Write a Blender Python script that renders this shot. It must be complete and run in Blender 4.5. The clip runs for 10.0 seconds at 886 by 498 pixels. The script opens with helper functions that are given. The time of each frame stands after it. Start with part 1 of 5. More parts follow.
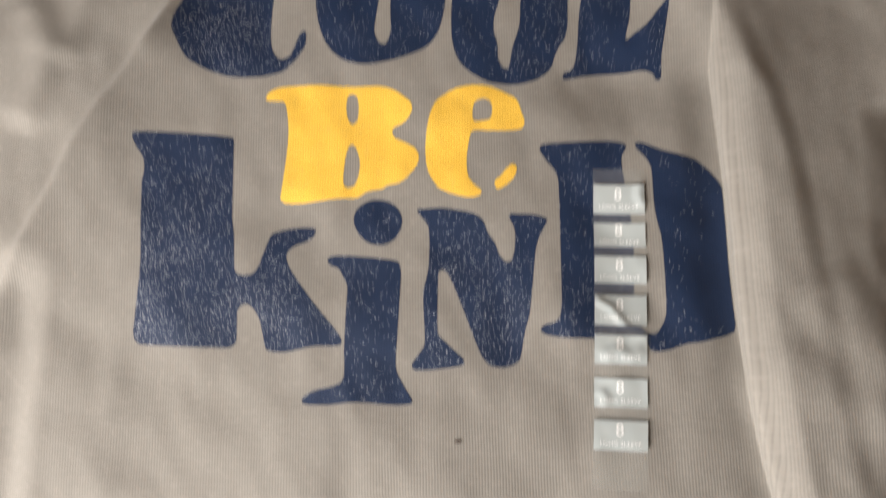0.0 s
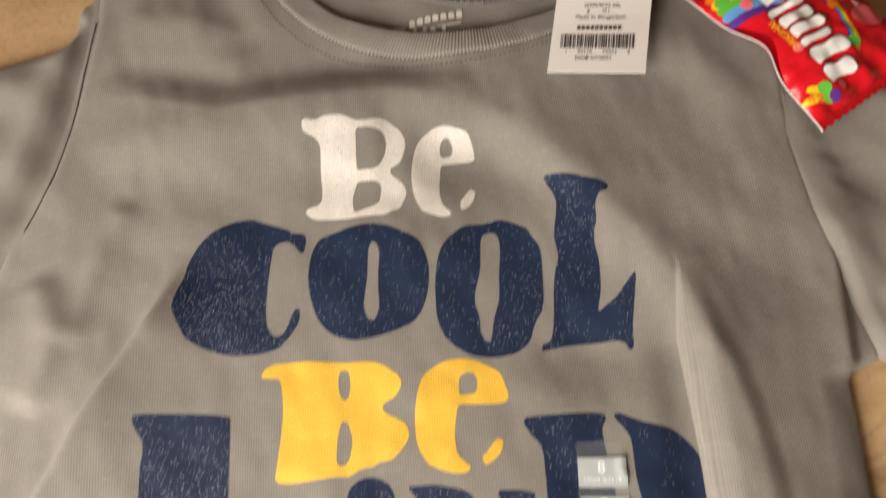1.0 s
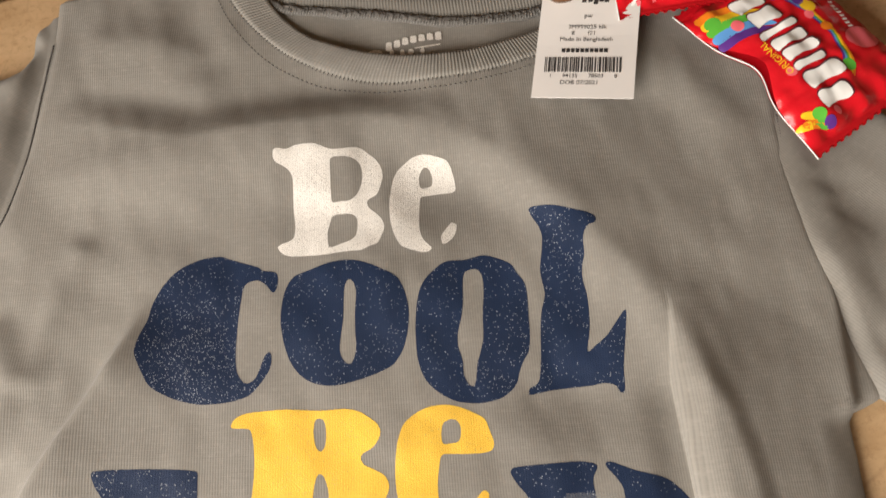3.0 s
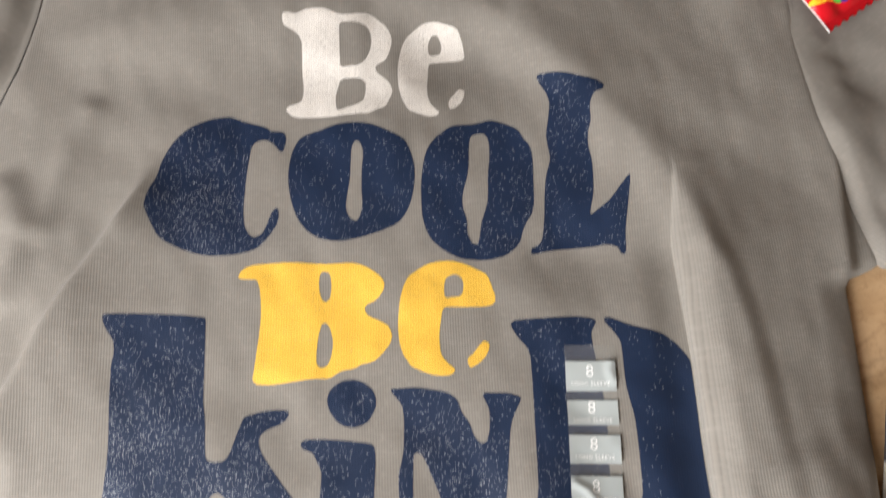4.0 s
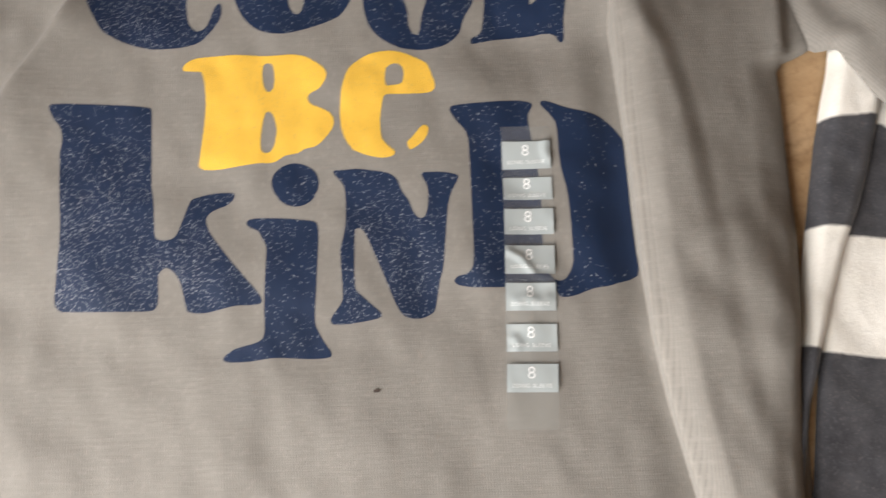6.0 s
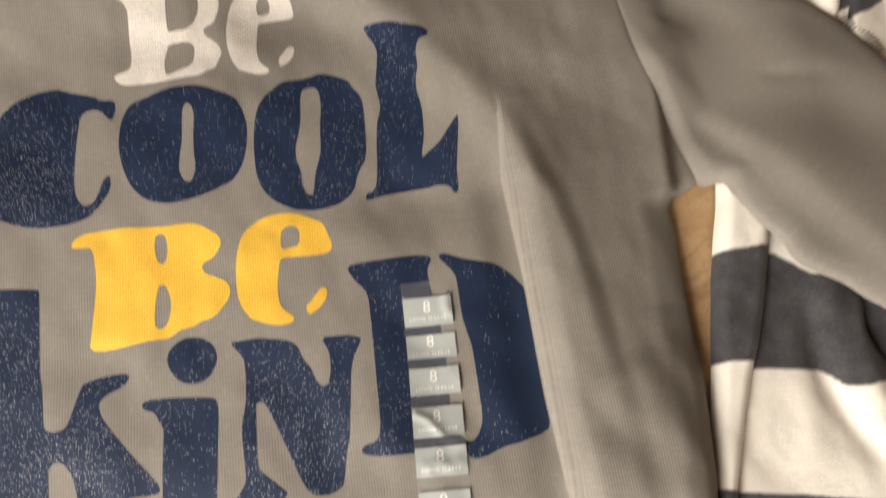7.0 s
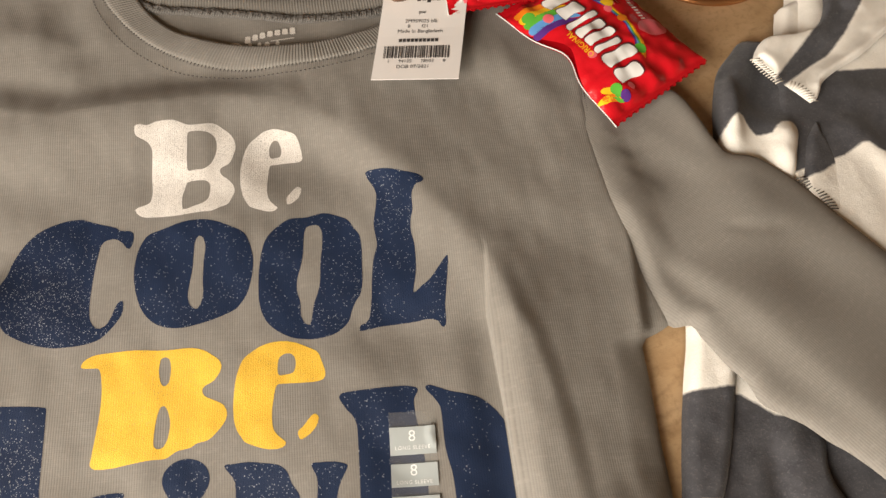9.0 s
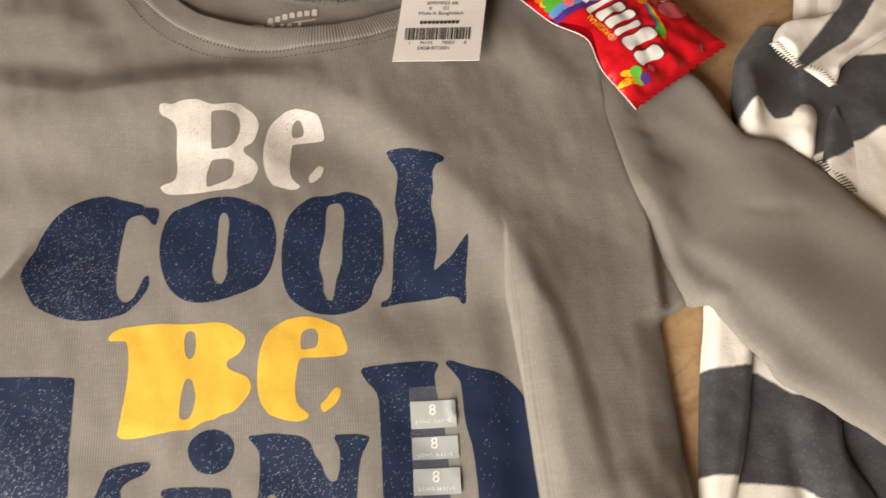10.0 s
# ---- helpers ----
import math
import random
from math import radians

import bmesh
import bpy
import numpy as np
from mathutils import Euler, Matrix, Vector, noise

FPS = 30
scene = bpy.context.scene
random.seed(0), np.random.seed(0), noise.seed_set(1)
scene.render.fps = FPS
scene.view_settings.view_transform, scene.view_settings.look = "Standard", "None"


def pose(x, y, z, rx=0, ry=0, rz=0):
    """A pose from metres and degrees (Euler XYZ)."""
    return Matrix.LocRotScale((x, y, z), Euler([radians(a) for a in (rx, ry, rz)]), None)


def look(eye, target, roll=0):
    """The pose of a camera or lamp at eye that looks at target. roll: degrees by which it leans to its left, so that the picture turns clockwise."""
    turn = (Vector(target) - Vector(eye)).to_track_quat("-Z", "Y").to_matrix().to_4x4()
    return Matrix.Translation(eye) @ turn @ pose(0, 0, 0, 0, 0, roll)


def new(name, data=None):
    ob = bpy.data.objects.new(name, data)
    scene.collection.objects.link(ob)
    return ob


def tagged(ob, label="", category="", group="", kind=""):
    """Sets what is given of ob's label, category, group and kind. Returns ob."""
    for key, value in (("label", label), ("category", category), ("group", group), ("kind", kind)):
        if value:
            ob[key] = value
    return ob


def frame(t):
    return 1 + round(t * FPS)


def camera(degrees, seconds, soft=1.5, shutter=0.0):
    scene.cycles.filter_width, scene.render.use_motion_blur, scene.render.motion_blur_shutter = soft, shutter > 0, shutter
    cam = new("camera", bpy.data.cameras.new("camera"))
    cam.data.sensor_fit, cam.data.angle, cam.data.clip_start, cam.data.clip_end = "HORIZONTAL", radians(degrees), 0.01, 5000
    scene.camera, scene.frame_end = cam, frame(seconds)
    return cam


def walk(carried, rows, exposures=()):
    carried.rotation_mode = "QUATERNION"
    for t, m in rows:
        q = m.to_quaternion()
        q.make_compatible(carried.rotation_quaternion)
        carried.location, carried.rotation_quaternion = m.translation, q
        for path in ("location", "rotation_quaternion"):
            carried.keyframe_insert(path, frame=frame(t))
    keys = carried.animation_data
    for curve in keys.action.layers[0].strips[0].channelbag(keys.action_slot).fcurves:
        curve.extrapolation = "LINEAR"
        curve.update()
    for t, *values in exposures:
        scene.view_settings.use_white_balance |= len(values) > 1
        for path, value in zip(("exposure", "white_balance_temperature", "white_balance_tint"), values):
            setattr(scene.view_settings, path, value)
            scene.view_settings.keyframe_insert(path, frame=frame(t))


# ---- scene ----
cam = camera(62.3, 10.0, 1.5, 0.55)
PATH = [
    (0, (0.024, -0.031, 0.307), (-0.126, 0.352, -1.65), -21.2),
    (0.5, (0.022, 0.004, 0.332), (-0.106, 0.513, -1.598), -15.1),
    (1, (0.025, 0.032, 0.342), (-0.071, 0.717, -1.534), -10.2),
    (1.5, (0.026, 0.061, 0.33), (-0.03, 0.792, -1.531), -6.9),
    (2, (0.024, 0.057, 0.331), (-0.017, 0.783, -1.532), -6.0),
    (2.2, (0.026, 0.059, 0.334), (-0.022, 0.775, -1.533), -6.7),
    (3.3, (0.026, 0.047, 0.326), (-0.023, 0.704, -1.563), -7.3),
    (3.5, (0.026, 0.038, 0.323), (-0.025, 0.667, -1.575), -7.3),
    (4, (0.024, 0.012, 0.32), (-0.043, 0.586, -1.595), -8.1),
    (4.5, (0.022, -0.023, 0.308), (-0.055, 0.477, -1.627), -8.4),
    (5, (0.02, -0.053, 0.312), (-0.082, 0.358, -1.642), -12.3),
    (5.5, (0.03, -0.054, 0.311), (-0.061, 0.342, -1.647), -12.3),
    (5.7, (0.034, -0.056, 0.312), (-0.047, 0.343, -1.646), -11.7),
    (6.8, (0.074, -0.03, 0.31), (0.118, 0.484, -1.622), -1.8),
    (7, (0.073, -0.017, 0.316), (0.139, 0.555, -1.6), -0.3),
    (7.5, (0.075, -0.014, 0.337), (0.161, 0.765, -1.504), -0.1),
    (8, (0.074, -0.021, 0.341), (0.174, 0.827, -1.467), 1.7),
    (8.5, (0.075, -0.019, 0.342), (0.173, 0.82, -1.47), 2.0),
    (9, (0.078, -0.015, 0.344), (0.175, 0.83, -1.466), 1.5),
    (9.5, (0.078, -0.017, 0.343), (0.176, 0.826, -1.468), 1.5),
    (10, (0.071, -0.023, 0.345), (0.145, 0.807, -1.473), 0.7),
]
walk(cam, [(t, look(eye, target, roll)) for t, eye, target, roll in PATH],
     [(0.0, -0.05, 6850, 13), (0.5, -0.1, 7250, 13), (1.0, -0.03, 7400, 13), (1.5, 0.08, 7450, 12), (2.2, 0.08, 7450, 12), (3.5, 0.03, 6850, 12), (4.5, 0.0, 6450, 12),
      (5.6, -0.08, 6450, 12), (7.0, -0.12, 7450, 13), (8.0, -0.05, 7600, 13), (9.0, 0.0, 7600, 13), (10.0, 0.0, 7500, 13)])

# ---- world and light ----
world = bpy.data.worlds.new("sky")
scene.world = world
world.use_nodes = True
wn = world.node_tree.nodes
sky = wn.new("ShaderNodeTexSky")
sky.sky_type, sky.sun_disc = "NISHITA", False
sky.sun_elevation, sky.sun_rotation = radians(38), radians(250)
world.node_tree.links.new(sky.outputs[0], wn["Background"].inputs[0])
wn["Background"].inputs[1].default_value = 0.1

WINDOW_POWER = 25.5
lamp_data = bpy.data.lights.new("window_light", "AREA")
lamp_data.shape, lamp_data.size, lamp_data.size_y = "RECTANGLE", 0.70, 0.70
lamp_data.energy, lamp_data.color = WINDOW_POWER, (0.985, 0.975, 0.955)
lamp = new("window_light", lamp_data)
lamp.matrix_world = look((-0.53, -0.55, 0.385), (0.0, -0.22, 0.04))


# ---- builders ----
def mesh_of(name, bm, material, smooth_faces=True):
    me = bpy.data.meshes.new(name)
    bm.normal_update()
    bm.to_mesh(me)
    bm.free()
    if material:
        me.materials.append(material)
    if smooth_faces:
        me.polygons.foreach_set("use_smooth", [True] * len(me.polygons))
    return me


def part(name, bm, material, parent=None, label="", flat=False):
    ob = new(name, mesh_of(name, bm, material, not flat))
    if parent:
        ob.parent = parent
    if label:
        ob["label"] = label
    return ob


def thing(name, label, category, group="", kind=""):
    return tagged(new(name), label, category, group, kind)


def smooth(a, b, x):
    u = np.clip((np.asarray(x, float) - a) / (b - a), 0, 1)
    return u * u * (3 - 2 * u)


def along(line, x, y):
    """Distance to a polyline, which side of it (left +), and how far along (0 to 1)."""
    p = np.array(line, float)
    seg = np.diff(p, axis=0)
    length = np.hypot(*seg.T)
    best, side, run = np.full(np.shape(x), 1e9), np.zeros(np.shape(x)), np.zeros(np.shape(x))
    done = 0.0
    for (ax, ay), (dx, dy), n in zip(p[:-1], seg, length):
        s = np.clip(((x - ax) * dx + (y - ay) * dy) / n**2, 0, 1)
        d = np.hypot(x - ax - s * dx, y - ay - s * dy)
        near = d < best
        best = np.where(near, d, best)
        side = np.where(near, np.sign(dx * (y - ay) - dy * (x - ax)), side)
        run = np.where(near, (done + s * n) / length.sum(), run)
        done += n
    return best, side, run


def ridge(line, x, y, left, right, ends=0.15):
    """A fold along a line: 1 on its crest, with a width on either side, fading at both ends."""
    d, side, run = along(line, x, y)
    w = np.where(side > 0, left, right)
    return np.exp(-((d / w) ** 2)) * smooth(0, ends, run) * smooth(0, ends, 1 - run)


def swell(x, y, cx, cy, sx, sy, turn=0.0):
    c, s = math.cos(radians(turn)), math.sin(radians(turn))
    u, v = c * (x - cx) + s * (y - cy), c * (y - cy) - s * (x - cx)
    return np.exp(-((u / sx) ** 2) - (v / sy) ** 2)


LATTICE = np.random.RandomState(7).rand(64, 64) * 2 - 1


def rumple(x, y, sx, sy):
    """Smooth random relief, about -1 to 1, with cells of sx by sy."""
    u, v = np.asarray(x, float) / sx + 900, np.asarray(y, float) / sy + 900
    i, j = np.floor(u).astype(int), np.floor(v).astype(int)
    a, b = smooth(0, 1, u - i), smooth(0, 1, v - j)
    g = lambda p, q: LATTICE[(i + p) % 64, (j + q) % 64]
    return (g(0, 0) * (1 - a) + g(1, 0) * a) * (1 - b) + (g(0, 1) * (1 - a) + g(1, 1) * a) * b


def fold_line(y):
    """Where the side of the shirt folds over its front."""
    return np.interp(y, [-300, -80, -56, -30, 5, 52, 104, 140, 200], [178, 130.5, 125.5, 121.8, 119.3, 117.8, 114.5, 116, 96])


def front_height(x, y):
    """Height of the shirt's front over the table, all in millimetres."""
    x, y = np.asarray(x, float), np.asarray(y, float)
    h = 9.0 + 0 * x
    # side fold: a steep foot, a round back, then a trough
    e = x - fold_line(y)
    amp = smooth(150, 92, y)
    trough = smooth(-25, 45, y)
    turn = np.interp(y, [-20, 0, 33, 63, 90, 103, 125, 142], [27, 26, 24, 22, 18, 14, 7, 2])
    up = smooth(-0.5, 2.5, e) * 6 + 4 * smooth(0, 12, e) - (1.0 + 2.3 * trough) * smooth(turn - 2, turn + 9, e) - 2.8 * trough * smooth(turn + 2, turn + 34, e) - 2.5 * trough * smooth(turn + 8, turn + 55, e)
    h = h + amp * (up - 3.2 * np.exp(-((e + 2) / 13) ** 2) * smooth(6, 0, e))
    h = h + 2.0 * ridge([(150, 20), (166, -15), (185, -40)], x, y, 9, 14)
    h = h + 1.6 * ridge([(127, -10), (150, -30), (182, -45)], x, y, 10, 12)
    # long edge under the collar and down to the side fold, past which the cloth falls away
    d, side, run = along([(-186, 252), (-151, 248), (-108, 237), (-66, 242), (-21, 245), (13, 240), (50, 220), (80, 188), (97, 165), (114, 138), (128, 103), (135, 66)], x, y)
    high = np.interp(run, [0, 0.1, 0.25, 0.41, 0.51, 0.66, 0.76, 0.82, 0.92, 1], [0, 3.5, 5.0, 4.0, 4.2, 6.2, 6.3, 4.0, 1.0, 0])
    far = np.interp(run, [0, 0.25, 0.41, 0.51, 0.66, 0.82, 1], [16, 16, 19, 32, 42, 30, 20])
    h = h + high * np.where(side > 0, np.exp(-((d / far) ** 1.08)), np.exp(-((d / np.interp(run, [0.37, 0.51], [32, 17])) ** 2)))
    h = h - 2.8 * np.interp(run, [0, 0.12, 0.41, 0.53], [0, 1, 1, 0]) * np.exp(-(((d - 17) / 10) ** 2)) * (side > 0)
    # cloth drawn in under the arm
    h = h - 5.5 * smooth(-1, 6, x - np.interp(y, [87, 96, 117, 142, 170], [188.4, 188, 189.4, 191.6, 199])) * smooth(168, 140, y)
    # bright fold at the other side, with a hollow below it
    crest = [(-115, 158), (-131, 123), (-156, 78), (-171, 45), (-186, 10), (-199, -27), (-207, -70), (-214, -140)]
    d, side, run = along(crest, x, y)
    h = h + 10.0 * np.where(side > 0, np.exp(-((d / 25) ** 1.3)), np.exp(-((d / 5.0) ** 2))) * smooth(0, 0.14, run) * smooth(0, 0.14, 1 - run)
    h = h + 1.5 * swell(x, y, -138, 30, 45, 60)
    h = h - 5.0 * smooth(-163, -180, x) * smooth(32, 8, y)
    h = h + 3.0 * ridge([(-196, 150), (-178, 118), (-190, 80)], x, y, 8, 10)
    h = h + 2.2 * ridge([(-150, 190), (-165, 150), (-172, 110)], x, y, 8, 10)
    # waves under the collar and at the shoulder
    h = h - 1.5 * ridge([(-150, 280), (-80, 270), (-10, 262), (40, 256)], x, y, 13, 10, 0.3)
    h = h + 2.5 * ridge([(-178, 300), (-130, 296), (-88, 275)], x, y, 12, 14, 0.25)
    h = h - 2.0 * ridge([(-118, 340), (-112, 300), (-95, 270)], x, y, 12, 12, 0.2)
    h = h + 2.0 * ridge([(-190, 215), (-130, 222), (-80, 215)], x, y, 14, 16, 0.3)
    h = h + 3.0 * ridge([(120, 285), (150, 240), (168, 200)], x, y, 16, 16, 0.3)
    h = h - 4.5 * swell(x, y, 30, 198, 30, 24) - 4.0 * swell(x, y, 75, 100, 28, 18)
    h = h + 2.0 * swell(x, y, -40, -60, 60, 40)
    # slack
    h = h + 0.7 * np.sin(x / 23 + 1.3 * np.sin(y / 41)) * np.sin(y / 31 + 0.8 * np.sin(x / 37))
    h = h + 0.35 * np.sin((x * 0.8 + y * 0.5) / 9 + 2 * np.sin(y / 27)) * np.sin((y - 0.3 * x) / 19)
    h = h + 0.9 * rumple(x + 0.3 * y, y, 26, 38) + 0.38 * rumple(x, y + 0.2 * x, 9, 14) + 0.10 * rumple(x, y, 4.2, 5.5)
    return h


def box(bm, lo, hi, bevel=0.0):
    r = bmesh.ops.create_cube(bm, size=1.0)
    size, mid = [b - a for a, b in zip(lo, hi)], [(a + b) / 2 for a, b in zip(lo, hi)]
    for v in r["verts"]:
        v.co = Vector([m + c * s for m, c, s in zip(mid, v.co, size)])
    if bevel:
        edges = list({e for v in r["verts"] for e in v.link_edges})
        bmesh.ops.bevel(bm, geom=edges, offset=bevel, segments=2, affect="EDGES", profile=0.6)


def curve_points(points, closed=True, steps=4):
    """A smooth line through control points."""
    p = [np.array(q, float) for q in points]
    n = len(p)
    out = []
    for i in range(n if closed else n - 1):
        if closed:
            a, b, c, d = p[i - 1], p[i], p[(i + 1) % n], p[(i + 2) % n]
        else:
            a, b, c, d = p[max(i - 1, 0)], p[i], p[i + 1], p[min(i + 2, n - 1)]
        reach = np.linalg.norm(c - b)
        m0, m1 = (c - a) / 2, (d - b) / 2
        m0 *= min(1, reach / (np.linalg.norm(m0) + 1e-9))
        m1 *= min(1, reach / (np.linalg.norm(m1) + 1e-9))
        for k in range(steps):
            s = k / steps
            out.append((2 * s**3 - 3 * s**2 + 1) * b + (s**3 - 2 * s**2 + s) * m0 + (3 * s**2 - 2 * s**3) * c + (s**3 - s**2) * m1)
    if not closed:
        out.append(p[-1])
    return out


def resample(points, n):
    p = np.array(curve_points(points, False, 6), float)
    run = np.r_[0, np.cumsum(np.linalg.norm(np.diff(p, axis=0), axis=1))]
    s = np.linspace(0, run[-1], n)
    return np.stack([np.interp(s, run, p[:, k]) for k in range(p.shape[1])], 1)


def filled(rings, cell=5.0):
    """A flat filled outline with holes, in millimetres, cut into cells so that it can be draped."""
    bm = bmesh.new()
    for ring in rings:
        vs = [bm.verts.new((x, y, 0)) for x, y in ring]
        for a, b in zip(vs, vs[1:] + vs[:1]):
            bm.edges.new((a, b))
    bmesh.ops.triangle_fill(bm, use_beauty=True, use_dissolve=False, edges=bm.edges[:])
    if cell:
        xs, ys = [v.co.x for v in bm.verts], [v.co.y for v in bm.verts]
        for axis, (lo, hi) in ((0, (min(xs), max(xs))), (1, (min(ys), max(ys)))):
            k = math.floor(lo / cell) + 1
            while k * cell < hi:
                co, no = Vector((0, 0, 0)), Vector((0, 0, 0))
                co[axis], no[axis] = k * cell, 1
                bmesh.ops.bisect_plane(bm, geom=bm.verts[:] + bm.edges[:] + bm.faces[:], dist=1e-4, plane_co=co, plane_no=no)
                k += 1
    for f in bm.faces:
        if f.normal.z < 0:
            f.normal_flip()
    return bm


def lay(bm, height, lift=0.4, place=None):
    """Lays a flat outline in millimetres onto a height, and turns it into metres."""
    co = np.array([v.co for v in bm.verts])
    if place:
        (ox, oy), turn = place
        c, s = math.cos(radians(turn)), math.sin(radians(turn))
        co[:, :2] = co[:, :2] @ np.array([[c, s], [-s, c]]) + (ox, oy)
    z = height(co[:, 0], co[:, 1]) + lift
    for v, (x, y, _), h in zip(bm.verts, co, z):
        v.co = (x / 1000, y / 1000, h / 1000)
    return bm


def grid_mesh(xyz, uv=None, keep=None):
    """A quad sheet from a grid of places in millimetres."""
    n, m = xyz.shape[:2]
    bm = bmesh.new()
    vs = [[bm.verts.new(xyz[i, j] / 1000) for j in range(m)] for i in range(n)]
    layer = bm.loops.layers.uv.new("weave") if uv is not None else None
    for i in range(n - 1):
        for j in range(m - 1):
            if keep is not None and not keep[i, j]:
                continue
            corners = ((i, j), (i, j + 1), (i + 1, j + 1), (i + 1, j))
            f = bm.faces.new([vs[a][b] for a, b in corners])
            if layer:
                for loop, (a, b) in zip(f.loops, corners):
                    loop[layer].uv = uv[a, b] / 1000
    for v in [v for v in bm.verts if not v.link_faces]:
        bm.verts.remove(v)
    bm.normal_update()
    if sum(f.normal.z for f in bm.faces) < 0:
        bmesh.ops.reverse_faces(bm, faces=bm.faces[:])
    return bm


def patch(edge_a, edge_b, nu, nv):
    """Places between two lines: rows along them, columns across."""
    a, b = resample(edge_a, nu), resample(edge_b, nu)
    s = np.linspace(0, 1, nv)[None, :, None]
    return a[:, None, :] * (1 - s) + b[:, None, :] * s


def tube(points, radius, sides=8, closed=False):
    """A round cord through places in millimetres; radius is a number or one per place."""
    p = np.array(points, float)
    r = np.broadcast_to(radius, len(p))
    bm = bmesh.new()
    rings = []
    for i, q in enumerate(p):
        t = Vector(p[min(i + 1, len(p) - 1)] - p[max(i - 1, 0)]).normalized()
        side = t.cross(Vector((0, 0, 1)))
        side = side.normalized() if side.length > 1e-4 else Vector((1, 0, 0))
        up = side.cross(t)
        rings.append([bm.verts.new((Vector(q) + float(r[i]) * (math.cos(w) * side + math.sin(w) * up)) / 1000)
                      for w in (2 * math.pi * k / sides for k in range(sides))])
    for a, b in zip(rings, rings[1:]):
        for k in range(sides):
            bm.faces.new((a[k], a[(k + 1) % sides], b[(k + 1) % sides], b[k]))
    for ring in (rings[0][::-1], rings[-1]):
        bm.faces.new(ring)
    bmesh.ops.recalc_face_normals(bm, faces=bm.faces[:])
    return bm


def joined(meshes):
    """One bmesh out of several."""
    out = bmesh.new()
    for bm in meshes:
        me = bpy.data.meshes.new("piece")
        bm.to_mesh(me)
        bm.free()
        out.from_mesh(me)
        bpy.data.meshes.remove(me)
    return out


def lettering(text, size, cell=0.0, spread=1.0):
    """Flat writing in the built-in font, centred, cap height about 0.7 of size, in millimetres."""
    cu = bpy.data.curves.new("writing", "FONT")
    cu.body, cu.size, cu.align_x, cu.align_y = text, size, "CENTER", "CENTER"
    cu.space_character, cu.resolution_u = spread, 3
    ob = new("writing", cu)
    bpy.context.view_layer.update()
    me = ob.evaluated_get(bpy.context.evaluated_depsgraph_get()).to_mesh()
    bm = bmesh.new()
    bm.from_mesh(me)
    bpy.data.objects.remove(ob)
    bpy.data.curves.remove(cu)
    return bm


# ---- materials ----
class Nodes:
    def __init__(self, name):
        self.mat = bpy.data.materials.new(name)
        self.mat.use_nodes = True
        self.tree = self.mat.node_tree
        self.bsdf = self.tree.nodes["Principled BSDF"]

    def add(self, kind, values=(), **attributes):
        n = self.tree.nodes.new(kind)
        for key, value in attributes.items():
            setattr(n, key, value)
        for key, value in dict(values).items():
            if isinstance(value, bpy.types.NodeSocket):
                self.tree.links.new(value, n.inputs[key])
            else:
                n.inputs[key].default_value = value
        return n

    def to(self, key, socket):
        if isinstance(socket, bpy.types.NodeSocket):
            self.tree.links.new(socket, self.bsdf.inputs[key])
        else:
            self.bsdf.inputs[key].default_value = socket
        return self

    def mix(self, factor, a, b):
        n = self.tree.nodes.new("ShaderNodeMix")
        n.data_type = "RGBA"
        for index, value in ((0, factor), (6, a), (7, b)):
            if isinstance(value, bpy.types.NodeSocket):
                self.tree.links.new(value, n.inputs[index])
            else:
                n.inputs[index].default_value = value if index == 0 else (*value, 1)
        return n.outputs[2]

    def ramp(self, fac, lo, hi):
        return self.add("ShaderNodeMapRange", {0: fac, 1: lo, 2: hi, 3: 0.0, 4: 1.0}).outputs[0]

    def noise(self, scale, detail=4.0, rough=0.55, vector=None):
        v = {"Scale": scale, "Detail": detail, "Roughness": rough}
        if vector:
            v["Vector"] = vector
        return self.add("ShaderNodeTexNoise", v).outputs[0]

    def place(self):
        return self.add("ShaderNodeTexCoord").outputs["Object"]

    def bump(self, height, strength, distance, normal=None):
        v = {"Height": height, "Strength": strength, "Distance": distance}
        if normal:
            v["Normal"] = normal
        return self.add("ShaderNodeBump", v).outputs[0]


